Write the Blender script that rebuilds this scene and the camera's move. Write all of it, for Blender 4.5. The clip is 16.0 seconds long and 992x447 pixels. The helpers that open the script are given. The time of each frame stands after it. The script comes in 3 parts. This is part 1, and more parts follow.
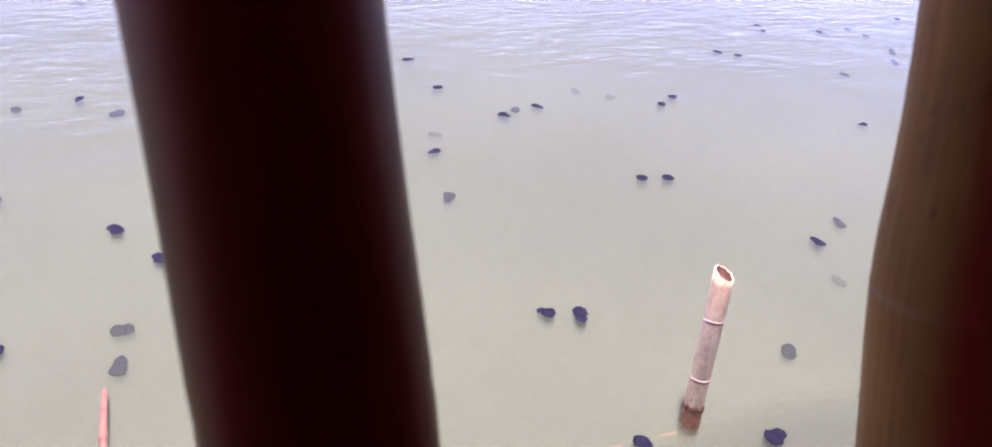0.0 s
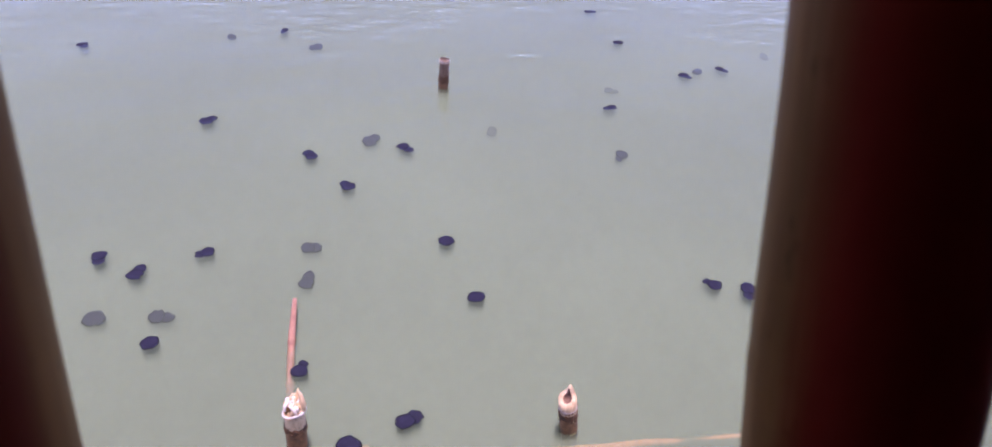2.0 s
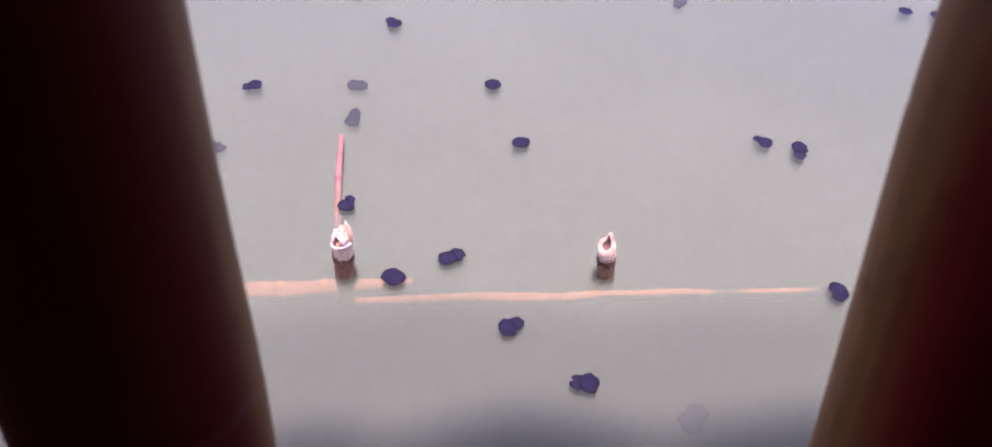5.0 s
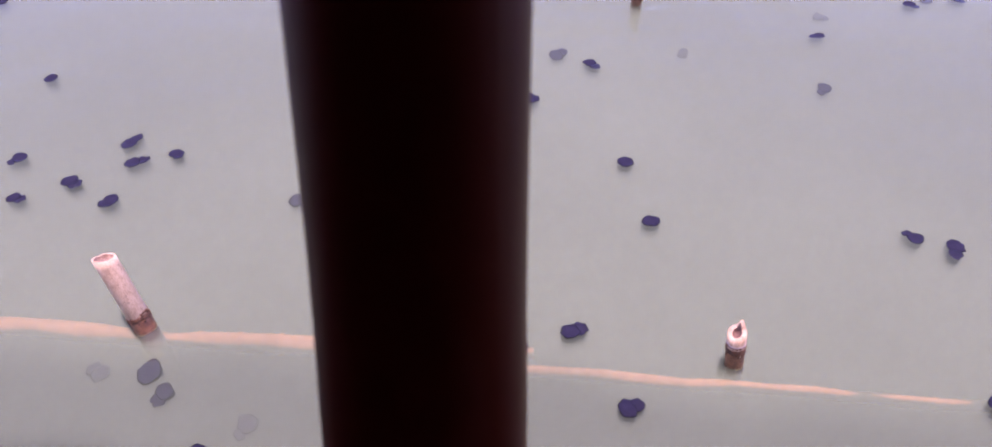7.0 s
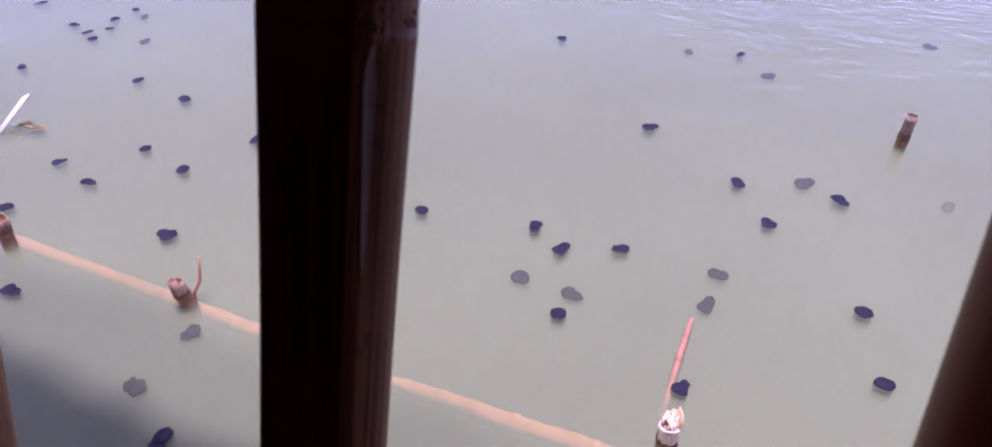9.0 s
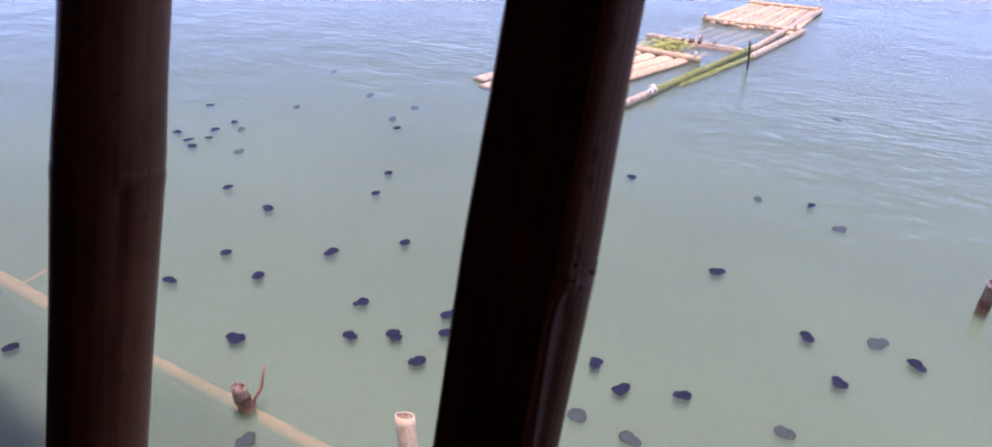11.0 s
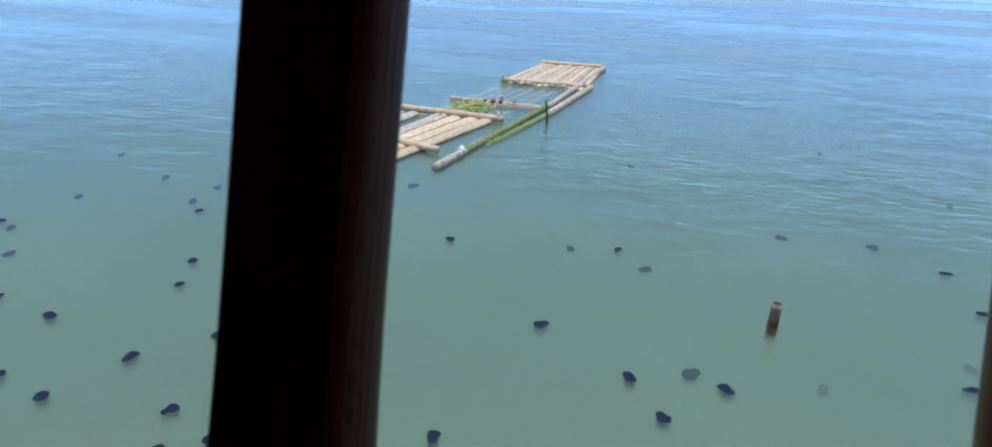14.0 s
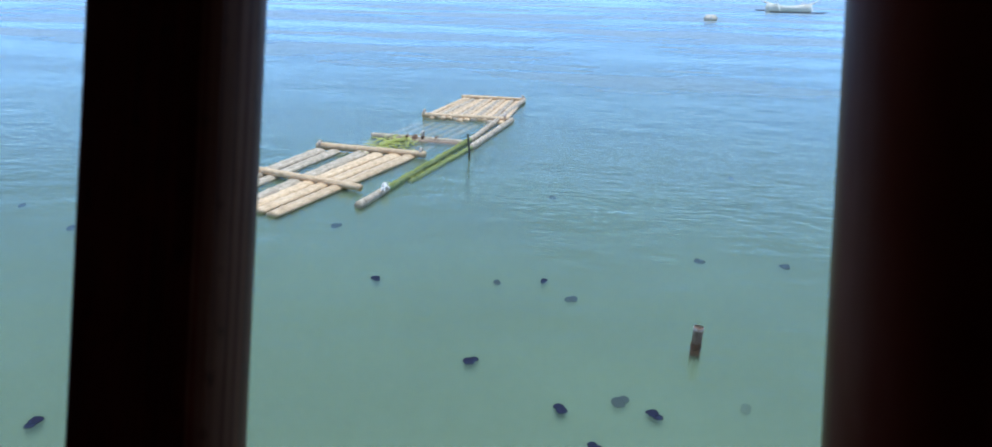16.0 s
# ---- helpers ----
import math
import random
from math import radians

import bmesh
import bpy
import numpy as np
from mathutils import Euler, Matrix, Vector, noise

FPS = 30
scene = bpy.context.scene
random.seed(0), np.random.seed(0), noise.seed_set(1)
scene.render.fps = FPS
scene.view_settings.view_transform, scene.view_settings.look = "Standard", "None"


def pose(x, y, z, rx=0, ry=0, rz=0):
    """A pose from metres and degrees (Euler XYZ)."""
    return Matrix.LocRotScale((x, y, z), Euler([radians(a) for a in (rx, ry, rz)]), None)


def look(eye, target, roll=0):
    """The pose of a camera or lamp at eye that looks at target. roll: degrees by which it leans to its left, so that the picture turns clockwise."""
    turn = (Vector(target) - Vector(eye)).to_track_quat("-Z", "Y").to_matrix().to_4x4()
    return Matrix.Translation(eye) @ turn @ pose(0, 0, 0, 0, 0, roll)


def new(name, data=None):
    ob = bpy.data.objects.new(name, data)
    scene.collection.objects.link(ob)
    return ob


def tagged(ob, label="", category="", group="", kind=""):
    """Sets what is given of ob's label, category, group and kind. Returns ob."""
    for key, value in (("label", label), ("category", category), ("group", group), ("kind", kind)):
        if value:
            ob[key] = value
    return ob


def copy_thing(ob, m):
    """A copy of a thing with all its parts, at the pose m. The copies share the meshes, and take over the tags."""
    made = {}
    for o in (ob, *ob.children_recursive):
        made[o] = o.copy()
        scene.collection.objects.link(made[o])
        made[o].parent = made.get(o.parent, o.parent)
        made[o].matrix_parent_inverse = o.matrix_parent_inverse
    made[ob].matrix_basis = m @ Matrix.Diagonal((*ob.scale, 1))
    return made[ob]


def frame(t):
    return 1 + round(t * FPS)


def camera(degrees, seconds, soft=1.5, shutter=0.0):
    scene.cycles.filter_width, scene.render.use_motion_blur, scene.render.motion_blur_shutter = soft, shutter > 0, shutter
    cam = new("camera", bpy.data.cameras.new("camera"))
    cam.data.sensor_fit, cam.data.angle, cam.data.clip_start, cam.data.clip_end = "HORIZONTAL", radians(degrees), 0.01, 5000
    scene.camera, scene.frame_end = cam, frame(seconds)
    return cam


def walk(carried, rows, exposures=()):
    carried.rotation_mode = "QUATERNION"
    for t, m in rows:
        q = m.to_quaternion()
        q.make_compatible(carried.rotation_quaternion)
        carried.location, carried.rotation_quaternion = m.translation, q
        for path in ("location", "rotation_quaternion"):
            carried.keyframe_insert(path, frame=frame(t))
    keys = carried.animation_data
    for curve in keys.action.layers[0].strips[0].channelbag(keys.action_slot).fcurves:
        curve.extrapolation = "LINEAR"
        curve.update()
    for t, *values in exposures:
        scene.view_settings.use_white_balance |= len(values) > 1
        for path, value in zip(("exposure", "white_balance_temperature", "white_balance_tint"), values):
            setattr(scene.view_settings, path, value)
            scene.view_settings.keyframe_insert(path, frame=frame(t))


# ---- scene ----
cam = camera(68.90, 16.0, 1.8)
PATH = [
    (0, pose(0.1758, -0.1212, 2.2323, 58.299, -4.312, -21.520)),
    (0.5, pose(0.1508, -0.1166, 2.2315, 56.449, -4.901, -18.538)),
    (1, pose(0.1140, -0.1124, 2.2305, 54.963, -4.128, -13.711)),
    (1.5, pose(0.0845, -0.1100, 2.2322, 54.542, -3.705, -10.377)),
    (2, pose(0.0651, -0.1055, 2.2328, 53.857, -3.158, -8.171)),
    (2.5, pose(0.0501, -0.0986, 2.2320, 53.264, -3.153, -6.136)),
    (3, pose(0.0451, -0.1018, 2.2308, 52.415, -3.474, -5.309)),
    (3.5, pose(0.0414, -0.1046, 2.2195, 48.691, -3.821, -4.952)),
    (4, pose(0.0407, -0.1059, 2.2121, 42.862, -3.764, -4.682)),
    (4.2, pose(0.0402, -0.1085, 2.1979, 40.983, -3.645, -4.465)),
    (6.5, pose(0.0234, -0.1249, 2.2258, 46.234, -0.794, -0.390)),
    (7, pose(-0.0096, -0.1336, 2.2263, 47.304, 0.272, 5.489)),
    (7.5, pose(-0.0575, -0.1387, 2.2413, 47.436, -0.074, 12.464)),
    (8, pose(-0.0986, -0.1481, 2.2790, 48.646, 0.082, 18.045)),
    (8.5, pose(-0.1225, -0.1579, 2.3036, 50.909, 0.430, 22.026)),
    (9, pose(-0.1436, -0.1675, 2.3046, 53.939, 0.194, 25.017)),
    (9.5, pose(-0.1667, -0.1863, 2.3218, 56.929, -0.163, 28.307)),
    (10, pose(-0.1884, -0.2080, 2.3354, 59.273, -0.904, 31.320)),
    (12.3, pose(-0.1650, -0.1835, 2.3941, 67.105, -0.896, 28.727)),
    (12.5, pose(-0.1824, -0.1619, 2.3909, 67.011, -1.189, 26.652)),
    (13, pose(-0.1840, -0.1475, 2.3910, 67.586, -1.589, 23.024)),
    (13.5, pose(-0.1821, -0.1494, 2.3912, 68.368, -2.162, 18.735)),
    (14, pose(-0.1838, -0.1365, 2.4038, 68.667, -1.811, 16.196)),
    (14.5, pose(-0.1851, -0.1278, 2.4140, 69.666, -1.440, 14.799)),
    (15, pose(-0.1823, -0.1245, 2.4211, 70.593, -1.066, 14.072)),
    (15.5, pose(-0.1745, -0.1219, 2.4297, 70.426, -1.248, 12.355)),
    (16, pose(-0.1618, -0.1236, 2.4331, 71.365, -1.418, 9.984)),
]
EXPOSURES = [(0, 1.08, 6513, 60), (0.5, 0.91, 6438, 61), (1, 0.69, 6362, 57), (1.5, 0.61, 6143, 56), (2, 0.61, 6064, 56), (3, 0.6, 5842, 53), (3.5, 0.68, 5972, 58), (4, 0.78, 6117, 66), (6.5, 1.0, 6137, 74), (7, 0.76, 6143, 74), (7.5, 0.75, 6150, 75), (8, 0.89, 6230, 73), (8.5, 1.0, 6190, 72), (9, 0.75, 6151, 69), (9.5, 0.53, 6040, 55), (10, 0.51, 6071, 52), (12.5, 0.26, 5560, 17), (13, 0.06, 5390, 12), (13.5, -0.05, 5225, 7), (14, -0.10, 5070, 3), (14.5, -0.14, 4910, 1), (15, -0.14, 4870, -2), (16, 0.0, 5020, -1)]
walk(cam, PATH, EXPOSURES)
cam.data.dof.use_dof, cam.data.dof.focus_distance, cam.data.dof.aperture_fstop = True, 4.5, 15.0
SUN, SKY = 4.0, 0.37
MURK = (0.300, 0.390, 0.250)
SILT = [(-0.003, 0.15), (-0.030, 0.25), (-0.052, 0.18), (-0.075, 0.25), (-0.112, 0.36), (-0.155, 0.5)]
SILT_BED = -0.20
EAVE = 1.06

# ---- light ----
world = bpy.data.worlds.new("world")
scene.world = world
world.use_nodes = True
wn = world.node_tree
sky = wn.nodes.new("ShaderNodeTexSky")
sky.sky_type = "NISHITA"
sky.sun_disc = False
sky.sun_elevation = radians(88.3)
sky.sun_rotation = radians(0.0)
sky.air_density, sky.dust_density, sky.ozone_density = 0.35, 0.4, 1.0
wn.links.new(sky.outputs[0], wn.nodes["Background"].inputs[0])
wn.nodes["Background"].inputs[1].default_value = SKY
sun = new("sun", bpy.data.lights.new("sun", "SUN"))
sun.data.energy, sun.data.angle, sun.data.color = SUN, radians(4.0), (1.0, 0.95, 0.88)
sun.matrix_world = look((0.0, 0.3, 10.0), (0, 0, 0))


# ---- materials ----
def mat(name):
    m = bpy.data.materials.new(name)
    m.use_nodes = True
    return m, m.node_tree, m.node_tree.nodes["Principled BSDF"]


def tex(nt, kind, coord=None, scale=(1, 1, 1), turn=(0, 0, 0), **inputs):
    """A texture node on object coordinates."""
    n = nt.nodes.new(kind)
    if coord is None:
        coord = nt.nodes.new("ShaderNodeTexCoord").outputs["Object"]
    mp = nt.nodes.new("ShaderNodeMapping")
    mp.inputs["Scale"].default_value = scale
    mp.inputs["Rotation"].default_value = turn
    nt.links.new(coord, mp.inputs[0])
    nt.links.new(mp.outputs[0], n.inputs["Vector"])
    for k, v in inputs.items():
        n.inputs[k].default_value = v
    return n


def ramp(nt, fac, *stops):
    n = nt.nodes.new("ShaderNodeValToRGB")
    while len(n.color_ramp.elements) < len(stops):
        n.color_ramp.elements.new(0.5)
    for e, (p, c) in zip(n.color_ramp.elements, stops):
        e.position, e.color = p, (*c, 1)
    nt.links.new(fac, n.inputs[0])
    return n.outputs[0]


def mix(nt, fac, a, b, how="MIX"):
    n = nt.nodes.new("ShaderNodeMix")
    n.data_type, n.blend_type = "RGBA", how
    for s, v in ((n.inputs[0], fac), (n.inputs[6], a), (n.inputs[7], b)):
        if hasattr(v, "links"):
            nt.links.new(v, s)
        else:
            s.default_value = v if isinstance(v, (int, float)) else (*v, 1)
    return n.outputs[2]


def bump(nt, height, strength, distance, under=None):
    n = nt.nodes.new("ShaderNodeBump")
    n.inputs["Strength"].default_value, n.inputs["Distance"].default_value = strength, distance
    nt.links.new(height, n.inputs["Height"])
    if under:
        nt.links.new(under, n.inputs["Normal"])
    return n.outputs[0]


def bamboo(name, dark, mid, pale, rough=0.5, spots=0.25, grain=260.0, relief=1.0, stripe=0.35):
    """Weathered cane: fibres along local z, blotches and pits, a tone of its own for every piece."""
    m, nt, b = mat(name)
    fibre = tex(nt, "ShaderNodeTexNoise", scale=(grain, grain, 3.0), Scale=1.0, Detail=3.0)
    blotch = tex(nt, "ShaderNodeTexNoise", scale=(1, 1, 0.35), Scale=22.0, Detail=4.0, Roughness=0.65)
    pits = tex(nt, "ShaderNodeTexNoise", scale=(1, 1, 0.6), Scale=120.0, Detail=2.0)
    c = ramp(nt, blotch.outputs[0], (0.3, dark), (0.52, mid), (0.72, pale))
    c = mix(nt, stripe, c, ramp(nt, fibre.outputs[0], (0.35, dark), (0.65, pale)))
    c = mix(nt, ramp(nt, pits.outputs[0], (0.62, (0, 0, 0)), (0.72, (spots,) * 3)), c, tuple(v * 0.3 for v in dark))
    tone = nt.nodes.new("ShaderNodeObjectInfo").outputs["Random"]
    c = mix(nt, 0.35, c, ramp(nt, tone, (0.0, (0.35, 0.33, 0.3)), (1.0, (1.0, 0.98, 0.94))), "MULTIPLY")
    nt.links.new(c, b.inputs["Base Color"])
    b.inputs["Roughness"].default_value = rough
    nt.links.new(bump(nt, fibre.outputs[0], 0.5, 0.0012 * relief, bump(nt, blotch.outputs[0], 0.4, 0.004 * relief)), b.inputs["Normal"])
    return m


def murk(name, cover):
    """A sheet of suspended silt that lets part of the light through."""
    m, nt, b = mat(name)
    n = tex(nt, "ShaderNodeTexNoise", Scale=0.45, Detail=3.0)
    nt.links.new(ramp(nt, n.outputs[0], (0.35, tuple(v * 0.94 for v in MURK)), (0.65, tuple(v * 1.05 for v in MURK))), b.inputs["Base Color"])
    b.inputs["Roughness"].default_value = 1.0
    b.inputs["Specular IOR Level"].default_value = 0.0
    b.inputs["Alpha"].default_value = cover
    return m


def water_material():
    m, nt, b = mat("water")
    nt.nodes.remove(b)
    out = nt.nodes["Material Output"]
    co = nt.nodes.new("ShaderNodeTexCoord").outputs["Object"]
    sep = nt.nodes.new("ShaderNodeSeparateXYZ")
    nt.links.new(co, sep.inputs[0])
    shelter = nt.nodes.new("ShaderNodeMapRange")
    shelter.inputs[1].default_value, shelter.inputs[2].default_value = 2.0, 7.5
    shelter.inputs[3].default_value, shelter.inputs[4].default_value = 0.2, 1.0
    nt.links.new(sep.outputs[1], shelter.inputs[0])
    # slicks and cat's-paws
    breeze = tex(nt, "ShaderNodeTexNoise", co, (0.045, 0.15, 1), (0, 0, radians(-6)), Scale=1.0, Detail=3.0, Roughness=0.6)
    gust = nt.nodes.new("ShaderNodeMapRange")
    gust.interpolation_type = "SMOOTHSTEP"
    gust.inputs[1].default_value, gust.inputs[2].default_value = 0.38, 0.64
    gust.inputs[3].default_value, gust.inputs[4].default_value = 0.45, 1.3
    nt.links.new(breeze.outputs[0], gust.inputs[0])

    def gusty(socket):
        by = nt.nodes.new("ShaderNodeMath")
        by.operation = "MULTIPLY"
        nt.links.new(socket, by.inputs[0])
        nt.links.new(gust.outputs[0], by.inputs[1])
        return by.outputs[0]

    swell = tex(nt, "ShaderNodeTexNoise", co, (0.75, 1.15, 1), (0, 0, radians(12)), Scale=1.6, Detail=2.0)
    ripple = tex(nt, "ShaderNodeTexNoise", co, (0.75, 2.1, 1), (0, 0, radians(-14)), Scale=4.2, Detail=3.0, Roughness=0.55)
    fine = tex(nt, "ShaderNodeTexNoise", co, (0.8, 2.1, 1), (0, 0, radians(20)), Scale=15.0, Detail=2.0)
    nm = bump(nt, swell.outputs[0], 1.0, 0.018)
    for h, d in ((ripple, 0.0165), (fine, 0.0044)):
        n = nt.nodes.new("ShaderNodeBump")
        n.inputs["Distance"].default_value = d
        nt.links.new(gusty(shelter.outputs[0]), n.inputs["Strength"])
        nt.links.new(h.outputs[0], n.inputs["Height"])
        nt.links.new(nm, n.inputs["Normal"])
        nm = n.outputs[0]
    far = nt.nodes.new("ShaderNodeMapRange")
    far.inputs[1].default_value, far.inputs[2].default_value = 12.0, 50.0
    nt.links.new(sep.outputs[1], far.inputs[0])
    chop = tex(nt, "ShaderNodeTexNoise", co, (0.6, 1.4, 1), (0, 0, radians(8)), Scale=0.9, Detail=3.0)
    n = nt.nodes.new("ShaderNodeBump")
    n.inputs["Distance"].default_value = 0.065
    nt.links.new(gusty(far.outputs[0]), n.inputs["Strength"])
    nt.links.new(chop.outputs[0], n.inputs["Height"])
    nt.links.new(nm, n.inputs["Normal"])
    nm = n.outputs[0]
    fr = nt.nodes.new("ShaderNodeFresnel")
    fr.inputs[0].default_value = 1.33
    nt.links.new(nm, fr.inputs["Normal"])
    clear, gloss, mx = nt.nodes.new("ShaderNodeBsdfTransparent"), nt.nodes.new("ShaderNodeBsdfGlossy"), nt.nodes.new("ShaderNodeMixShader")
    # unresolved chop far out
    rough = nt.nodes.new("ShaderNodeMapRange")
    rough.inputs[1].default_value, rough.inputs[2].default_value = 6.0, 22.0
    rough.inputs[3].default_value, rough.inputs[4].default_value = 0.13, 0.32
    nt.links.new(sep.outputs[1], rough.inputs[0])
    nt.links.new(gusty(rough.outputs[0]), gloss.inputs["Roughness"])
    nt.links.new(nm, gloss.inputs["Normal"])
    nt.links.new(fr.outputs[0], mx.inputs[0])
    nt.links.new(clear.outputs[0], mx.inputs[1])
    nt.links.new(gloss.outputs[0], mx.inputs[2])
    nt.links.new(mx.outputs[0], out.inputs[0])
    return m


def plain(name, a, b2, scale=18.0, rough=0.7, relief=0.002, metal=0.0):
    m, nt, b = mat(name)
    n = tex(nt, "ShaderNodeTexNoise", Scale=scale, Detail=5.0, Roughness=0.6)
    fine = tex(nt, "ShaderNodeTexNoise", Scale=scale * 9, Detail=2.0)
    c = mix(nt, 0.25, ramp(nt, n.outputs[0], (0.35, a), (0.65, b2)), ramp(nt, fine.outputs[0], (0.3, a), (0.7, b2)))
    nt.links.new(c, b.inputs["Base Color"])
    b.inputs["Roughness"].default_value, b.inputs["Metallic"].default_value = rough, metal
    nt.links.new(bump(nt, fine.outputs[0], 0.5, relief), b.inputs["Normal"])
    return m


M_DARKSLAT = bamboo("dark_stained_bamboo", (0.040, 0.004, 0.003), (0.085, 0.011, 0.005), (0.17, 0.036, 0.013), 0.45, 0.4, 300.0, 0.3, 0.22)
M_SPLIT = bamboo("split_fibrous_bamboo", (0.045, 0.009, 0.005), (0.108, 0.034, 0.017), (0.21, 0.085, 0.043), 0.6, 0.5, 420.0, 0.5, 0.5)
M_BROWNSLAT = bamboo("brown_cracked_bamboo", (0.060, 0.012, 0.006), (0.112, 0.036, 0.017), (0.18, 0.072, 0.037), 0.42, 0.4, 300.0, 0.2, 0.22)


def varnish(m, level):
    shine = m.node_tree.nodes["Principled BSDF"].inputs
    shine["Specular IOR Level"].default_value = level
    shine["Specular Tint"].default_value = (1.0, 0.72, 0.46, 1)
    return m


for m, level in ((M_BROWNSLAT, 0.18), (M_DARKSLAT, 0.14), (M_SPLIT, 0.14)):
    varnish(m, level)


def darkened(a0, a1, red=1.0):
    """Tan cane with the shade of its room side, between two angles round its axis, painted in as dark red, blacker
    where red is low.
    """
    m = varnish(bamboo("room_side_shade_bamboo", (0.13, 0.050, 0.012), (0.22, 0.095, 0.024), (0.31, 0.158, 0.046), 0.5, 0.4, 300.0, 0.2, 0.25), 0.13)
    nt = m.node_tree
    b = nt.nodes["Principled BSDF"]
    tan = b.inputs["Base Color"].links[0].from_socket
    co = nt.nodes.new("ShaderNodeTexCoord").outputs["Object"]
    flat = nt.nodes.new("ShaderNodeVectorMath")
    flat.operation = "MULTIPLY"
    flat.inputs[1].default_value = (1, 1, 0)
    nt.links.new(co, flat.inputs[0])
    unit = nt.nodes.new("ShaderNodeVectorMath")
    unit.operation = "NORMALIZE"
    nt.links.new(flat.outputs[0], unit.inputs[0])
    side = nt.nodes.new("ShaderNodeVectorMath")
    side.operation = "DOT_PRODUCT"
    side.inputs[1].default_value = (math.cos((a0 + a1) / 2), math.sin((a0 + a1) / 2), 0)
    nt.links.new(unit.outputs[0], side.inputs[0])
    edge_noise = tex(nt, "ShaderNodeTexNoise", co, (60, 60, 2.5), Scale=1.0, Detail=3.0)
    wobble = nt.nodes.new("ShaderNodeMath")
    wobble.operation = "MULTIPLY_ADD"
    nt.links.new(edge_noise.outputs[0], wobble.inputs[0])
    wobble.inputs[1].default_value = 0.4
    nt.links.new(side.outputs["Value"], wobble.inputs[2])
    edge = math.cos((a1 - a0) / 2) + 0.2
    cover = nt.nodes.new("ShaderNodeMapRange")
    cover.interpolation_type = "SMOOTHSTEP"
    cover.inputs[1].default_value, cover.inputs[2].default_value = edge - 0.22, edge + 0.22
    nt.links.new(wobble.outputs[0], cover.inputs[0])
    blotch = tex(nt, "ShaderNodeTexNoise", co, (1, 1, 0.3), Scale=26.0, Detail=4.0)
    # dark red tones that stand for the shade on the room side
    shade_tone = ramp(nt, blotch.outputs[0], (0.3, (0.18 * red, 0.010, 0.006)), (0.55, (0.25 * red, 0.010 + 0.020 * red, 0.015 * red)), (0.75, (0.33 * red, 0.02 + 0.05 * red, 0.026)))
    nt.links.new(mix(nt, cover.outputs[0], tan, shade_tone), b.inputs["Base Color"])
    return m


M_STAKE = bamboo("bleached_bamboo", (0.52, 0.33, 0.17), (0.84, 0.59, 0.34), (0.95, 0.77, 0.50), 0.6, 0.5)
M_OLDSTAKE = bamboo("worn_bamboo", (0.08, 0.042, 0.024), (0.27, 0.155, 0.09), (0.58, 0.43, 0.30), 0.75, 0.9)
M_TWIG = bamboo("red_brown_cane", (0.22, 0.09, 0.05), (0.42, 0.19, 0.11), (0.60, 0.34, 0.22), 0.6, 0.5)
M_RAFT = bamboo("sun_bleached_cane", (0.41, 0.24, 0.10), (0.76, 0.50, 0.26), (0.93, 0.71, 0.44), 0.6, 0.3)
M_OLDRAFT = bamboo("weathered_grey_cane", (0.20, 0.135, 0.08), (0.52, 0.385, 0.235), (0.85, 0.69, 0.50), 0.7, 0.5)
M_MOSS = bamboo("algae_covered_cane", (0.10, 0.12, 0.022), (0.27, 0.30, 0.07), (0.52, 0.48, 0.24), 0.7, 0.2)
M_SUNK = bamboo("sunken_orange_cane", (0.54, 0.21, 0.07), (0.72, 0.33, 0.12), (0.82, 0.43, 0.18), 0.8, 0.1)
M_DARKPOST = bamboo("dark_wet_cane", (0.02, 0.018, 0.014), (0.05, 0.04, 0.03), (0.1, 0.08, 0.06), 0.5)
M_CRUST = plain("waterline_crust", (0.035, 0.02, 0.01), (0.20, 0.085, 0.03), 60.0, 0.8, 0.004)
M_WET = plain("wet_brown_cane", (0.09, 0.034, 0.014), (0.28, 0.125, 0.05), 45.0, 0.45)
M_INSIDE = plain("brown_cane_inside", (0.14, 0.07, 0.045), (0.32, 0.19, 0.13), 50.0, 0.8)
M_FOOT = plain("dark_sunken_cane", (0.07, 0.045, 0.045), (0.17, 0.115, 0.11), 40.0, 0.8)
M_RIM = plain("pale_node_rim", (0.42, 0.31, 0.23), (0.70, 0.57, 0.46), 40.0, 0.6)
M_LASH = plain("white_lashing", (0.62, 0.54, 0.46), (0.88, 0.80, 0.70), 80.0, 0.7)
M_CLUMP = plain("dark_purple_jellyfish", (0.011, 0.011, 0.021), (0.027, 0.026, 0.047), 60.0, 0.9, 0.002)
M_CLUMP.node_tree.nodes["Principled BSDF"].inputs["Specular IOR Level"].default_value = 0.1
M_WEED = plain("yellow_green_weed", (0.26, 0.27, 0.035), (0.56, 0.52, 0.11), 30.0, 0.8, 0.004)
M_REFLECTION = plain("drab_reflection", (0.16, 0.13, 0.05), (0.32, 0.27, 0.12), 30.0, 0.8, 0.004)
M_HULL = plain("cream_hull_paint", (0.78, 0.66, 0.50), (0.90, 0.80, 0.64), 3.0, 0.6)
M_WHITE = plain("white_paint", (0.50, 0.48, 0.45), (0.74, 0.72, 0.69), 10.0, 0.5)
M_FLOAT = plain("stained_white_foam", (0.6, 0.46, 0.30), (0.85, 0.72, 0.56), 6.0, 0.8)
# made-up red, so the unseen room throws red light onto the slats
M_RED_BOUNCE = plain("red_bounce_timber", (0.11, 0.006, 0.004), (0.20, 0.013, 0.008), 6.0, 0.8)
M_THATCH = plain("brown_thatch", (0.02, 0.012, 0.007), (0.05, 0.03, 0.016), 14.0, 0.9, 0.01)
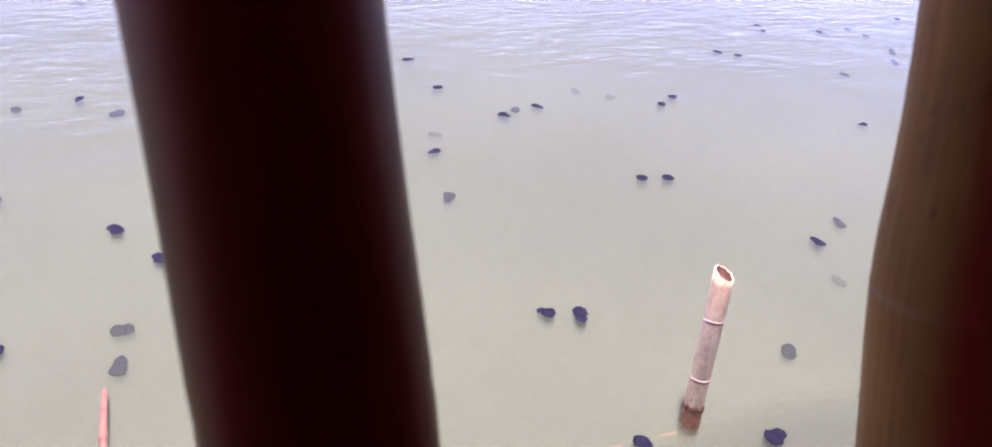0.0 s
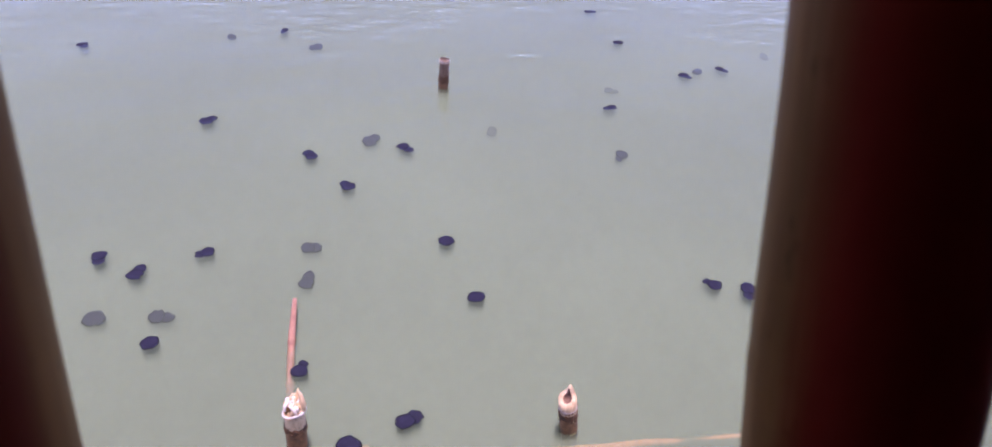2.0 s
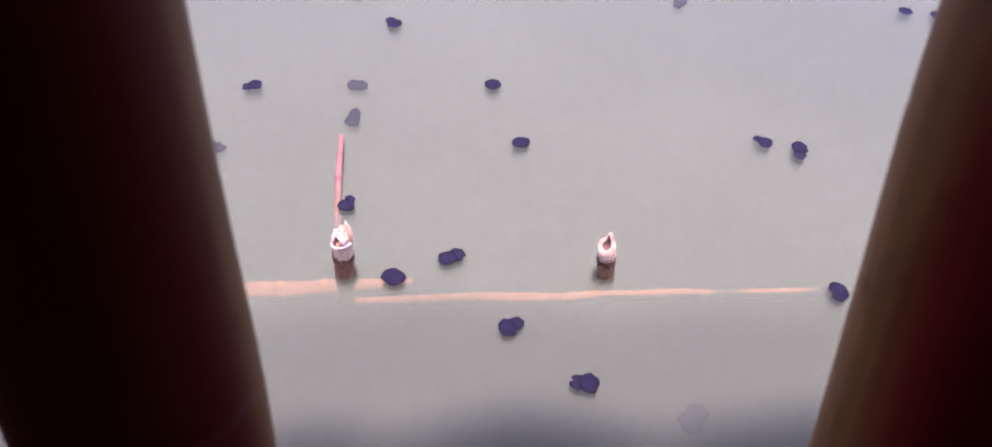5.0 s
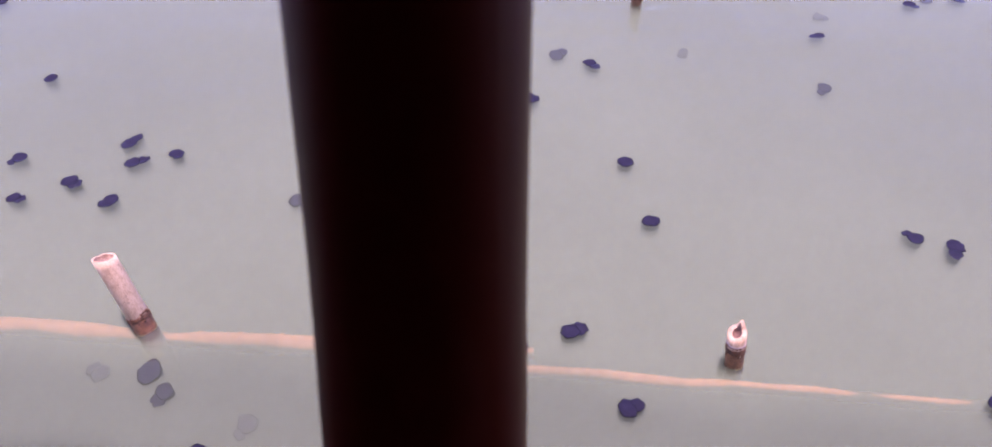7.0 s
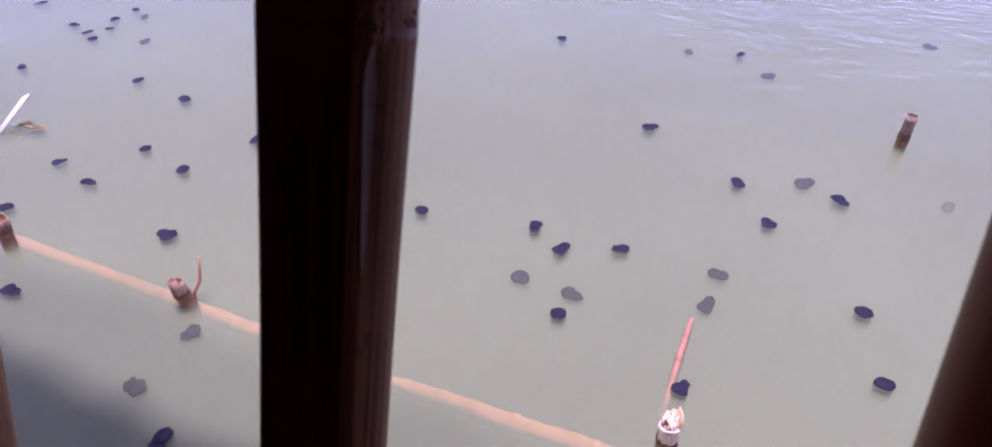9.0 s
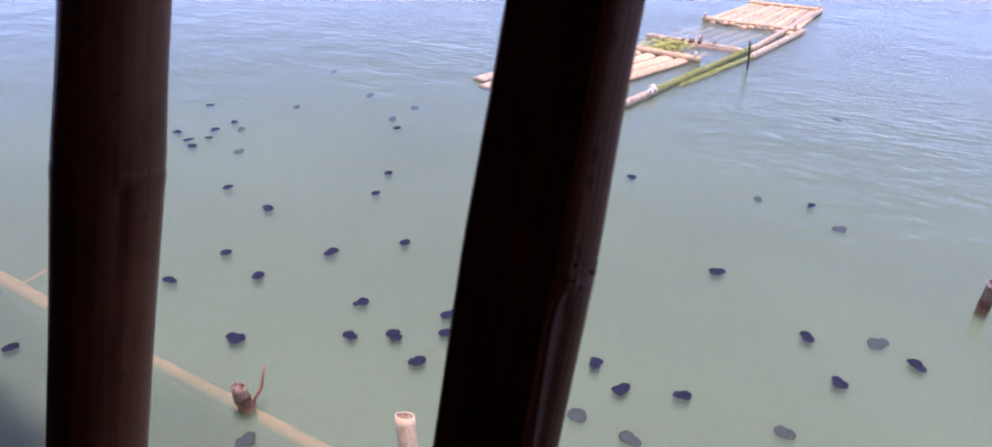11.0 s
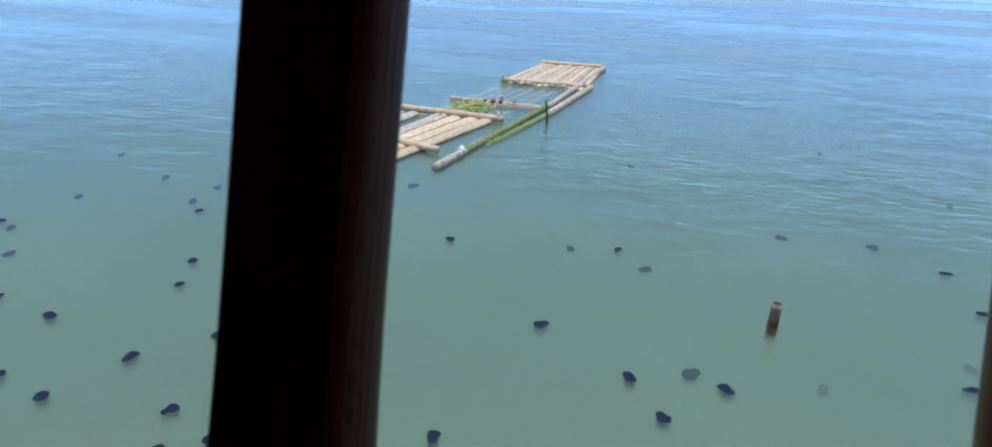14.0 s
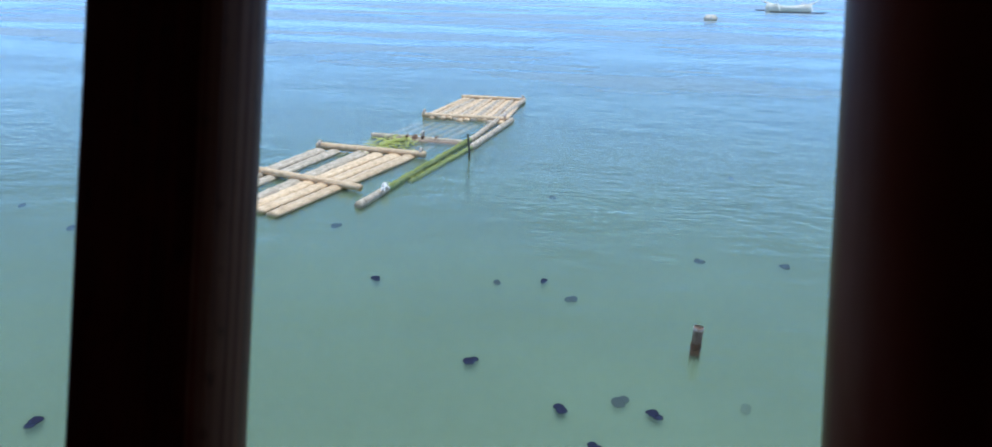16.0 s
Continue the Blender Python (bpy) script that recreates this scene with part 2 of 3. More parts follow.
M_KNOT = plain("dark_knot", (0.08, 0.018, 0.005), (0.2, 0.06, 0.018), 90.0, 0.9)
M_KNOT.node_tree.nodes["Principled BSDF"].inputs["Specular IOR Level"].default_value = 0.05
M_GROOVE_LIGHT = bamboo("groove_highlight", (0.10, 0.05, 0.03), (0.20, 0.115, 0.075), (0.32, 0.21, 0.15), 0.5, 0.2, 420.0, 0.4, 0.4)
M_BED = murk("silty_depth", 1.0)


# ---- building ----
def link(name, bm, material, parent=None, label="", smooth=True):
    me = bpy.data.meshes.new(name)
    bmesh.ops.recalc_face_normals(bm, faces=bm.faces)
    bm.to_mesh(me)
    bm.free()
    if smooth:
        me.polygons.foreach_set("use_smooth", [True] * len(me.polygons))
    me.materials.append(material)
    ob = new(name, me)
    ob.parent = parent
    return tagged(ob, label) if label else ob


def part(name, bm, material, parent, label="", smooth=True):
    return link(name, bm, material, parent, label, smooth)


def thing(name, place, label, category, group=""):
    ob = new(name)
    ob.location = place
    ob.empty_display_size = 0.05
    return tagged(ob, label, category, group)


def box(bm, lo, hi, bevel=0.0):
    got = bmesh.ops.create_cube(bm, size=1.0)["verts"]
    for v in got:
        v.co = Vector([lo[i] + (v.co[i] + 0.5) * (hi[i] - lo[i]) for i in range(3)])
    if bevel:
        es = list({e for v in got for e in v.link_edges})
        bmesh.ops.bevel(bm, geom=es, offset=bevel, segments=2, affect="EDGES")
    return bm


def frame_of(a):
    a = a.normalized()
    s = a.cross(Vector((0, 1, 0)) if abs(a.y) < 0.9 else Vector((1, 0, 0))).normalized()
    return s, a.cross(s).normalized()


def skin(bm, rings, close=True):
    """Faces between rings of vertices; close: caps on both ends."""
    for r0, r1 in zip(rings, rings[1:]):
        n = len(r0)
        for i in range(n):
            bm.faces.new((r0[i], r0[(i + 1) % n], r1[(i + 1) % n], r1[i]))
    if close:
        bm.faces.new(rings[0][::-1])
        bm.faces.new(rings[-1])
    return bm


def cane(points, radii, seg=16, nodes=(), swell=1.12, wob=0.0, seed=0, close=True):
    """A solid cane along a line of points, with swollen nodes at the given shares of its length."""
    rng = random.Random(seed)
    ph = rng.random() * 50
    bm = bmesh.new()
    pts = [Vector(p) for p in points]
    total = sum((b - a).length for a, b in zip(pts, pts[1:]))
    stations = []
    run = 0.0
    for k, (a, b) in enumerate(zip(pts, pts[1:])):
        steps = max(2, int((b - a).length / 0.05))
        steps = min(steps, 30)
        for i in range(steps + (k == len(pts) - 2)):
            f = i / steps
            stations.append(((run + f * (b - a).length) / total, a.lerp(b, f), radii[k] * (1 - f) + radii[k + 1] * f))
        run += (b - a).length
    extra = []
    for n in nodes:
        for d, g in ((-0.012, 1.0), (-0.004, swell), (0.004, swell * 0.99), (0.012, 0.97)):
            s = n + d / total
            if 0 < s < 1:
                j = min(range(len(stations)), key=lambda q: abs(stations[q][0] - s))
                near = min(stations, key=lambda q: abs(q[0] - s))
                o = stations[min(j + 1, len(stations) - 1)] if s > near[0] else stations[max(j - 1, 0)]
                w = 0 if o[0] == near[0] else (s - near[0]) / (o[0] - near[0])
                extra.append((s, near[1].lerp(o[1], w), (near[2] + (o[2] - near[2]) * w) * g))
    stations = sorted(stations + extra, key=lambda q: q[0])
    axis = pts[-1] - pts[0]
    s, t = frame_of(axis)
    rings = []
    for u, p, r in stations:
        ring = []
        for i in range(seg):
            a = 2 * math.pi * i / seg
            k = 1 + wob * noise.noise((math.cos(a) * 1.5 + ph, math.sin(a) * 1.5, u * total * 6))
            ring.append(bm.verts.new(p + (s * math.cos(a) + t * math.sin(a)) * r * k))
        rings.append(ring)
    return skin(bm, rings, close)


def ring_band(p, axis, r, width, bulge, seg=20, seed=0, rough=0.0):
    """A closed band round a cane."""
    bm = bmesh.new()
    s, t = frame_of(axis)
    a = axis.normalized()
    rng = random.Random(seed)
    rings = []
    for q, k in ((-0.5, 0.995), (-0.35, 1 + bulge * 0.8), (0, 1 + bulge), (0.35, 1 + bulge * 0.8), (0.5, 0.995)):
        ring = []
        for i in range(seg):
            an = 2 * math.pi * i / seg
            j = 1 + rough * (rng.random() - 0.3)
            ring.append(bm.verts.new(p + a * (q * width * (1 + rough * (rng.random() - 0.5) * 2)) + (s * math.cos(an) + t * math.sin(an)) * r * (k * j if abs(q) < 0.5 else k)))
        rings.append(ring)
    return skin(bm, rings, False)


def hollow_top(top, axis, r, depth_below, cut, turn, jag, seed, seg=32, wall=0.17, lip=0.0, deep_in=0.05):
    """An open cane from depth_below under its cut mouth up to the mouth, with a slanting, splintered cut: the cane and its hollow."""
    bm, ib = bmesh.new(), bmesh.new()
    rng = random.Random(seed)
    s, t = frame_of(axis)
    a = axis.normalized()
    lo, mid, hi, inn, inn2, deep = [], [], [], [], [], []
    for i in range(seg):
        an = 2 * math.pi * i / seg
        d = s * math.cos(an) + t * math.sin(an)
        h = cut * 0.5 * (math.cos(an - turn) - 1) - jag * rng.random() + lip * max(0, math.cos(an - turn)) ** 14
        k = 1 + 0.05 * noise.noise((math.cos(an) + seed, math.sin(an), 0.3))
        lo.append(bm.verts.new(top - a * depth_below + d * r))
        mid.append(bm.verts.new(top - a * (cut + 0.03) + d * r * k))
        hi.append(bm.verts.new(top + a * h + d * r * k))
        inn.append(bm.verts.new(top + a * (h - 0.002) + d * r * k * (1 - wall)))
        inn2.append(ib.verts.new(top + a * (h - 0.002) + d * r * k * (1 - wall)))
        deep.append(ib.verts.new(top + a * (min(0.0, h * (deep_in < 0.02)) - (deep_in if deep_in < 0.02 else cut + deep_in)) + d * r * (1 - wall)))
    skin(bm, [lo, mid, hi, inn], False)
    bm.faces.new(lo[::-1])
    skin(ib, [inn2, deep], False)
    ib.faces.new(deep)
    return bm, ib


def stake(place, lean, height, r, label, material, node_at=(), cut=0.03, turn=0.0, jag=0.006, seed=0, crust=0.03, band=0.03, rim=M_RIM, lip=0.0, name="bamboo_stake", deep_in=0.05, inside=None, wall=0.17):
    """A bamboo stake standing in the water, from the silt up to its cut top. node_at: heights of its nodes above the water."""
    ob = thing(name, place, label, "stake", "stakes in the water")
    ax = Vector((lean[0], lean[1], 1.0))
    outer, inner = hollow_top(ax * height, ax, r, height + 0.42, cut, turn, jag, seed, lip=lip, deep_in=deep_in, wall=wall)
    part("culm", outer, material, ob)
    part("hollow", inner, inside or M_INSIDE, ob, "hollow inside of the cut top")
    for z in node_at:
        part("node_ring", ring_band(ax * z, ax, r * 1.0, 0.009, 0.05, 32, seed, 0.03), rim, ob, "pale raised node ring")
        part("node_groove", ring_band(ax * (z - 0.008), ax, r * 1.004, 0.006, 0.006, 32, seed + 1, 0.02), M_INSIDE, ob, "dark line below the node")
    part("wet_band", ring_band(ax * (crust * 0.5 - 0.008), ax, r * 1.006, crust + 0.016, 0.012, 26, seed + 3, 0.012), M_WET, ob, "brown wet foot")
    part("sunken_foot", ring_band(ax * -0.155, ax, r * 1.01, 0.3, 0.03, 26, seed + 4, 0.02), M_FOOT, ob, "dark slimy foot under the water")
    part("crust_band", ring_band(ax * crust, ax, r * 1.0, band, 0.05, 30, seed + 5, 0.10), M_CRUST, ob, "rusty brown waterline crust")
    rng = random.Random(seed + 9)
    bm = bmesh.new()
    s, t = frame_of(ax)
    for i in range(60):
        an = rng.random() * 2 * math.pi
        c = ax * (crust + (rng.random() - 0.45) * band * 1.8) + (s * math.cos(an) + t * math.sin(an)) * r * 1.04
        g = bmesh.ops.create_icosphere(bm, subdivisions=1, radius=0.002 + 0.004 * rng.random())["verts"]
        bmesh.ops.translate(bm, verts=g, vec=c)
    tagged(part("crust_grains", bm, M_CRUST, ob), kind="stuff")
    return ob


# ---- water ----
def sheet(name, z, half, material, parent=None, cx=0.0, cy=0.0):
    bm = bmesh.new()
    bm.faces.new([bm.verts.new((cx + sx * half, cy + sy * half, z)) for sx, sy in ((-1, -1), (1, -1), (1, 1), (-1, 1))])
    return link(name, bm, material, parent, smooth=False)


water = tagged(sheet("water", 0.0, 2400.0, water_material()), "rippled murky grey-green sea water", "water", kind="structure")
for z, cover in SILT:
    sheet("silt_layer", z, 2400.0, murk("silt", cover), water)
sheet("silt_bed", SILT_BED, 2400.0, M_BED, water)


# ---- the hut that the camera looks out of ----
def setting(name, bm, material, label, category="wall"):
    return tagged(link(name, bm, material, smooth=False), label, category, kind="structure")


# unseen room, coloured red to tint the slats by bounced light
setting("floor", box(bmesh.new(), (-6.2, -3.0, 1.36), (5.2, -0.2, 1.42)), M_RED_BOUNCE, "unseen floor of the stilt hut, red for its bounce on the slats", "floor")
setting("wall_back", box(bmesh.new(), (-6.2, -3.06, 1.42), (5.2, -3.0, 3.62)), M_RED_BOUNCE, "unseen back wall of the hut, red for its bounce on the slats")
setting("wall_west", box(bmesh.new(), (-6.26, -3.0, 1.42), (-6.2, -0.2, 3.45)), M_RED_BOUNCE, "unseen side wall of the hut, red for its bounce on the slats")
setting("wall_east", box(bmesh.new(), (5.2, -3.0, 1.42), (5.26, -0.2, 3.45)), M_RED_BOUNCE, "unseen side wall of the hut, red for its bounce on the slats")
setting("wall_front", box(bmesh.new(), (-6.2, -0.25, 1.42), (5.2, -0.03, 1.62)), M_RED_BOUNCE, "unseen low sill below the slats, red for its bounce")
bm = box(bmesh.new(), (-6.4, -3.2, 0.0), (5.4, EAVE - 0.45, 0.07))
for v in bm.verts:
    v.co.z += 3.3 + (EAVE - 0.45 - v.co.y) * 0.09
setting("ceiling", bm, M_THATCH, "brown thatched roof above the slats", "ceiling")


# the stilts and eave posts that carry the hut
for x in (-6.1, -2.3, 1.6, 5.1):
    for y in (-2.85, -0.9):
        st = tagged(link("stilt", cane([(x, y, -1.2), (x + 0.02, y, 0.1), (x, y, 1.36)], [0.075, 0.07, 0.065], 14, (0.4, 0.7), 1.1, 0.06, 7), M_OLDSTAKE), "weathered bamboo stilt under the hut", "stilt", kind="structure")

# two unseen see-through sheets, added only to part-shade the water past the roof
def shade_sheet(y0, y1, z, thin, thick, wave, label):
    m, nt, p = mat("partial_shade")
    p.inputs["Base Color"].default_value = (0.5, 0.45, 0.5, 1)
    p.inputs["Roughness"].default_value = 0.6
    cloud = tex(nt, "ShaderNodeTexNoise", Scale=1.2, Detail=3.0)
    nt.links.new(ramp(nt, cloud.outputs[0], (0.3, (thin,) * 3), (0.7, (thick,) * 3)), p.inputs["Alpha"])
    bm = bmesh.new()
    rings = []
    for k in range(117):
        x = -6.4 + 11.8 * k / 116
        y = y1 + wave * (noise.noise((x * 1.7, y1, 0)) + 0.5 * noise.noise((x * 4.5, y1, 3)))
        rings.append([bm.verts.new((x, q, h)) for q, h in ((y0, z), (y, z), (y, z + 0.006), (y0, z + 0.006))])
    setting("shade_sheet", skin(bm, rings), m, label, "roof")


shade_sheet(EAVE - 0.5, EAVE, 3.294, 0.54, 0.66, 0.10, "unseen sheet added to cast the deeper shade near the hut")
shade_sheet(EAVE - 0.05, EAVE + 0.50, 3.284, 0.04, 0.07, 0.10, "unseen sheet added to cast the faint half-shade on the water")


# ---- slats of the leaning bamboo backrest ----
def slat(x, y, lx, ly, r, node_z, label, seed, flat=0.0, turn=0.0, taper=0.0, knots=(), creases=(), groove=None, material=M_DARKSLAT, collar=0.3, split=None, swell=0.05):
    """One slanting slat. x, y: its axis at 2.3 m; lx, ly: its lean; flat: how far its inner side is cut flat.
    groove: the angle of the hollow below its node, with its depth and length."""
    ob = new("slat")
    ob.parent = backrest
    ax = Vector((lx, ly, 1.0))
    long = ax.length
    zx = ax.normalized()
    xx = Vector((0, 1, 0)).cross(zx).normalized()
    yy = zx.cross(xx)
    m = Matrix((xx, yy, zx)).transposed().to_4x4()
    ob.matrix_basis = Matrix.Translation((x - lx * 0.68 + 0.1, y - ly * 0.68 + 0.12, 0.0)) @ m
    tagged(ob, label)
    seg = 56
    heights = [1.30 * k / 60 for k in range(61)]
    for q in node_z:
        heights += [q - 1.62 + d for d in (-0.03, -0.02, -0.012, -0.007, -0.004, -0.0015, 0.0, 0.0015, 0.004, 0.007, 0.012, 0.02)]
    bm = bmesh.new()
    rings = []

    def surface(a, z):
        zz = z + 1.62
        b = 1.0 + taper * (zz - 2.2)
        for q in node_z:
            d = zz - q
            b += collar * 0.018 * math.exp(-((d + 0.004) / 0.007) ** 2) + swell * math.exp(-(d / (0.045 if d > 0 else 0.07)) ** 2) - collar * 0.025 * math.exp(-((d - 0.002) / 0.002) ** 2)
        px, py = math.cos(a), math.sin(a)
        if flat:
            # the inner side is sawn flat, with a soft arris
            ca, sa = math.cos(turn), math.sin(turn)
            u, w = px * ca + py * sa, -px * sa + py * ca
            w = max(w, -1.0 + flat)
            px, py = u * ca - w * sa, u * sa + w * ca
        g = 1.0
        for ca0, dep in creases:
            d = (a - ca0 + math.pi) % (2 * math.pi) - math.pi
            g -= dep * math.exp(-(d / 0.05) ** 2)
        if groove:
            d = (a - groove[0] + math.pi) % (2 * math.pi) - math.pi
            dz = node_z[0] - 0.006 - zz
            if 0 < dz < groove[2]:
                g -= groove[1] * math.exp(-(d / 0.22) ** 2) * min(1, dz / 0.006) * (1 - dz / groove[2]) ** 0.6
        k2 = g * (1 + 0.03 * noise.noise((px + seed, py, zz * 4)) + 0.006 * noise.noise((px * 9 + seed, py * 9, zz * 3)))
        return Vector((px * r * b * k2, py * r * b * k2, z * long))

    for z in sorted(heights):
        rings.append([bm.verts.new(surface(2 * math.pi * i / seg, z)) for i in range(seg)])
    part("culm", skin(bm, rings), material, ob)
    if split:
        # a strip of split, fibrous wood along one side, with a rough bud at the node
        sb = bmesh.new()
        rng = random.Random(seed)
        ridge = [rng.uniform(-0.0002, 0.0003) for k in range(25)]
        rows = []
        for z in sorted(heights):
            row = []
            for k in range(25):
                a = split[0] + (split[1] - split[0]) * k / 24
                rise = min(1.0, k / 5, (24 - k) / 5)
                lift = (0.7 * ridge[k] + 0.0003 * noise.noise((k * 1.3, z * 9, seed))) * rise + 0.0007 * rise - 0.0003
                row.append(sb.verts.new(surface(a, z) + Vector((math.cos(a), math.sin(a), 0)) * lift))
            rows.append(row)
        for r0, r1 in zip(rows, rows[1:]):
            for q in range(24):
                sb.faces.new((r0[q], r0[q + 1], r1[q + 1], r1[q]))
        part("split_edge", sb, M_SPLIT, ob, "streaky split edge of bare fibres")
        # a pale wedge that paints the highlight of the groove below the node
        pb = bmesh.new()
        rows = []
        for q in range(13):
            f = q / 12
            z = node_z[0] - 1.62 - 0.008 - 0.085 * f
            w = 0.10 * (1 - f) ** 0.7 * min(1.0, 0.2 + 5 * f) + 0.006
            rows.append([pb.verts.new(surface(groove[0] + 0.03 + w * e, z) + Vector((math.cos(groove[0]), math.sin(groove[0]), 0)) * 0.0009) for e in (-1.0, -0.4, 0.3, 1.0)])
        for r0, r1 in zip(rows, rows[1:]):
            for q in range(3):
                pb.faces.new((r0[q], r0[q + 1], r1[q + 1], r1[q]))
        part("pared_facet", pb, M_GROOVE_LIGHT, ob, "pale wedge painted as the groove's highlight below the node")
        kb = bmesh.new()
        for k in range(26):
            a, z = rng.uniform(split[0] - 0.1, split[1]), node_z[0] - 1.62 + rng.gauss(0.0, 0.0025)
            g = bmesh.ops.create_icosphere(kb, subdivisions=1, radius=rng.uniform(0.0006, 0.0014))["verts"]
            bmesh.ops.translate(kb, verts=g, vec=surface(a, z))
        tagged(part("rough_node", kb, M_SPLIT, ob, "rough broken node"), kind="stuff")
    for an, z, s in knots:
        kb = bmesh.new()
        g = bmesh.ops.create_icosphere(kb, subdivisions=2, radius=1.0)["verts"]
        for v in g:
            v.co = Vector((v.co.x * s * 0.2, v.co.y * s, v.co.z * s * 1.2)) * (1 + 0.3 * noise.noise(v.co * 2 + Vector((z, 0, 0))))
        bmesh.ops.rotate(kb, verts=g, matrix=Matrix.Rotation(an, 3, "Z"))
        bmesh.ops.translate(kb, verts=g, vec=Vector((math.cos(an) * r * 1.035, math.sin(an) * r * 1.035, (z - 1.62) * long)))
        part("knot", kb, M_KNOT, ob, "dark bud scar")
    return ob


backrest = thing("slatted_backrest", (-0.1, -0.12, 1.62), "leaning backrest of dark varnished bamboo slats", "backrest")
# the first three carry their room-side shade in the colour
slat(0.4460, 0.0823, 0.0121, 0.2955, 0.0318, (2.079,), "tan bamboo slat with a swollen node, room side painted dark as shade", 3, creases=((3.75, 0.05), (3.95, 0.04), (4.4, 0.03)), swell=0.13, material=darkened(3.6, 6.0))
slat(0.1849, 0.0845, -0.0366, 0.3289, 0.0279, (2.093,), "tan bamboo slat with a bud scar, room side painted dark as shade", 7, knots=((3.05, 2.094, 0.0036), (2.9, 2.080, 0.0022)), swell=0.06, taper=-0.12, material=darkened(3.58, 5.7))
slat(-0.0543, 0.0980, -0.0257, 0.3518, 0.0325, (2.006,), "smooth tan bamboo slat, room side painted dark as shade", 11, creases=((2.9, 0.03),), swell=0.05, material=darkened(3.2, 6.1, 0.5))
slat(-0.3140, 0.0787, -0.0265, 0.3218, 0.0291, (2.209,), "nearly black half-cut bamboo slat with a node", 19, flat=0.42, turn=-0.12, groove=(5.75, 0.09, 0.10), material=M_DARKSLAT, collar=0.35, split=(5.56, 6.55))
slat(-0.6394, 0.0856, -0.0358, 0.2919, 0.0333, (2.177,), "brown cracked bamboo slat with a swollen node", 23, creases=((4.9, 0.05), (5.4, 0.025)), groove=(5.95, 0.08, 0.08), material=M_BROWNSLAT, collar=0.8)


# ---- stakes, sunken rail, twigs ----
stake((1.876, 1.512, 0), (0.117, 0.19), 0.685, 0.041, "tall pale bamboo stake leaning, with open top", M_STAKE, (0.47, 0.21), 0.04, 5.1, 0.008, 31, 0.075, 0.022)
stake((0.713, 1.590, 0), (-0.13, 0.06), 0.168, 0.034, "short pale bamboo stub with slanting cut", M_STAKE, (0.108, -0.09), 0.022, 4.1, 0.006, 37, 0.075, 0.03, lip=0.028, deep_in=0.018, wall=0.5)
s3 = stake((-0.295, 1.618, 0), (0.03, 0.1), 0.218, 0.037, "short bamboo stub with white lashing and shredded top", M_STAKE, (), 0.05, 4.3, 0.02, 41, 0.085, 0.018, lip=0.015, deep_in=0.012, inside=M_STAKE)
ax3 = Vector((0.03, 0.1, 1.0))
part("lashing", ring_band(ax3 * 0.158, ax3 + Vector((-0.2, 0.12, 0)), 0.0392, 0.009, 0.07, 28, 3, 0.14), M_LASH, s3, "white cord lashing")
rng = random.Random(77)
for k in range(13):
    # shredded strips bent over into the mouth
    an = 2 * math.pi * k / 13 + rng.uniform(-0.3, 0.3)
    d = Vector((math.cos(an), math.sin(an), 0))
    side = Vector((-d.y, d.x, 0)) * rng.uniform(-0.02, 0.02)
    p0 = ax3 * (0.172 + rng.uniform(-0.006, 0.008)) + d * 0.034
    p1 = ax3 * (0.187 + rng.uniform(-0.004, 0.008)) + d * (0.030 + rng.uniform(-0.008, 0.002)) + side * 0.4
    p2 = ax3 * (0.190 + rng.uniform(-0.006, 0.010)) + d * rng.uniform(0.002, 0.016) + side
    p3 = p2 - d * rng.uniform(0.004, 0.02) + side * 0.6 - Vector((0, 0, rng.uniform(0.0, 0.012)))
    part("shred", cane([p0, p1, p2, p3], [0.005, 0.0065, 0.005, 0.002], 6, (), 1, 0.4, k), M_LASH if k % 3 else M_STAKE, s3, "pale shredded strip")
horn = [ax3 * z + Vector((x, y, 0)) for z, x, y in ((0.165, 0.033, -0.012), (0.200, 0.034, -0.010), (0.228, 0.027, 0.0), (0.246, 0.017, 0.006))]
part("shred", cane(horn, [0.010, 0.011, 0.008, 0.003], 8, (), 1, 0.3, 21), M_STAKE, s3, "pale splinter standing up from the rim")
stake((-1.573, 1.546, 0), (-0.33, 0.27), 0.305, 0.041, "pale bamboo stake leaning, sawn flat on top", M_STAKE, (), 0.016, 0.4, 0.004, 43, 0.044, 0.02, deep_in=0.014, inside=M_OLDSTAKE)
stake((-2.545, 1.515, 0), (-0.18, -0.08), 0.145, 0.035, "weathered brown bamboo stub with broken top", M_OLDSTAKE, (), 0.015, 0.9, 0.018, 47, 0.06, 0.02, deep_in=0.012)
stake((-3.742, 1.477, 0), (-0.05, 0.1), 0.160, 0.035, "dark weathered bamboo stub in the water", M_OLDSTAKE, (), 0.02, 0.0, 0.01, 53, 0.08, 0.05)
far_stake = stake((0.483, 4.545, 0), (0.035, 0.02), 0.215, 0.034, "mottled encrusted bamboo stake with a bleached top", M_OLDSTAKE, (), 0.02, 1.4, 0.012, 59, 0.06, 0.06)
part("bleached_top", ring_band(Vector((0.035, 0.02, 1.0)) * 0.190, Vector((0.035, 0.02, 1.0)), 0.0335, 0.026, 0.03, 30, 8, 0.10), M_RIM, far_stake, "pale bleached rim of the broken top")


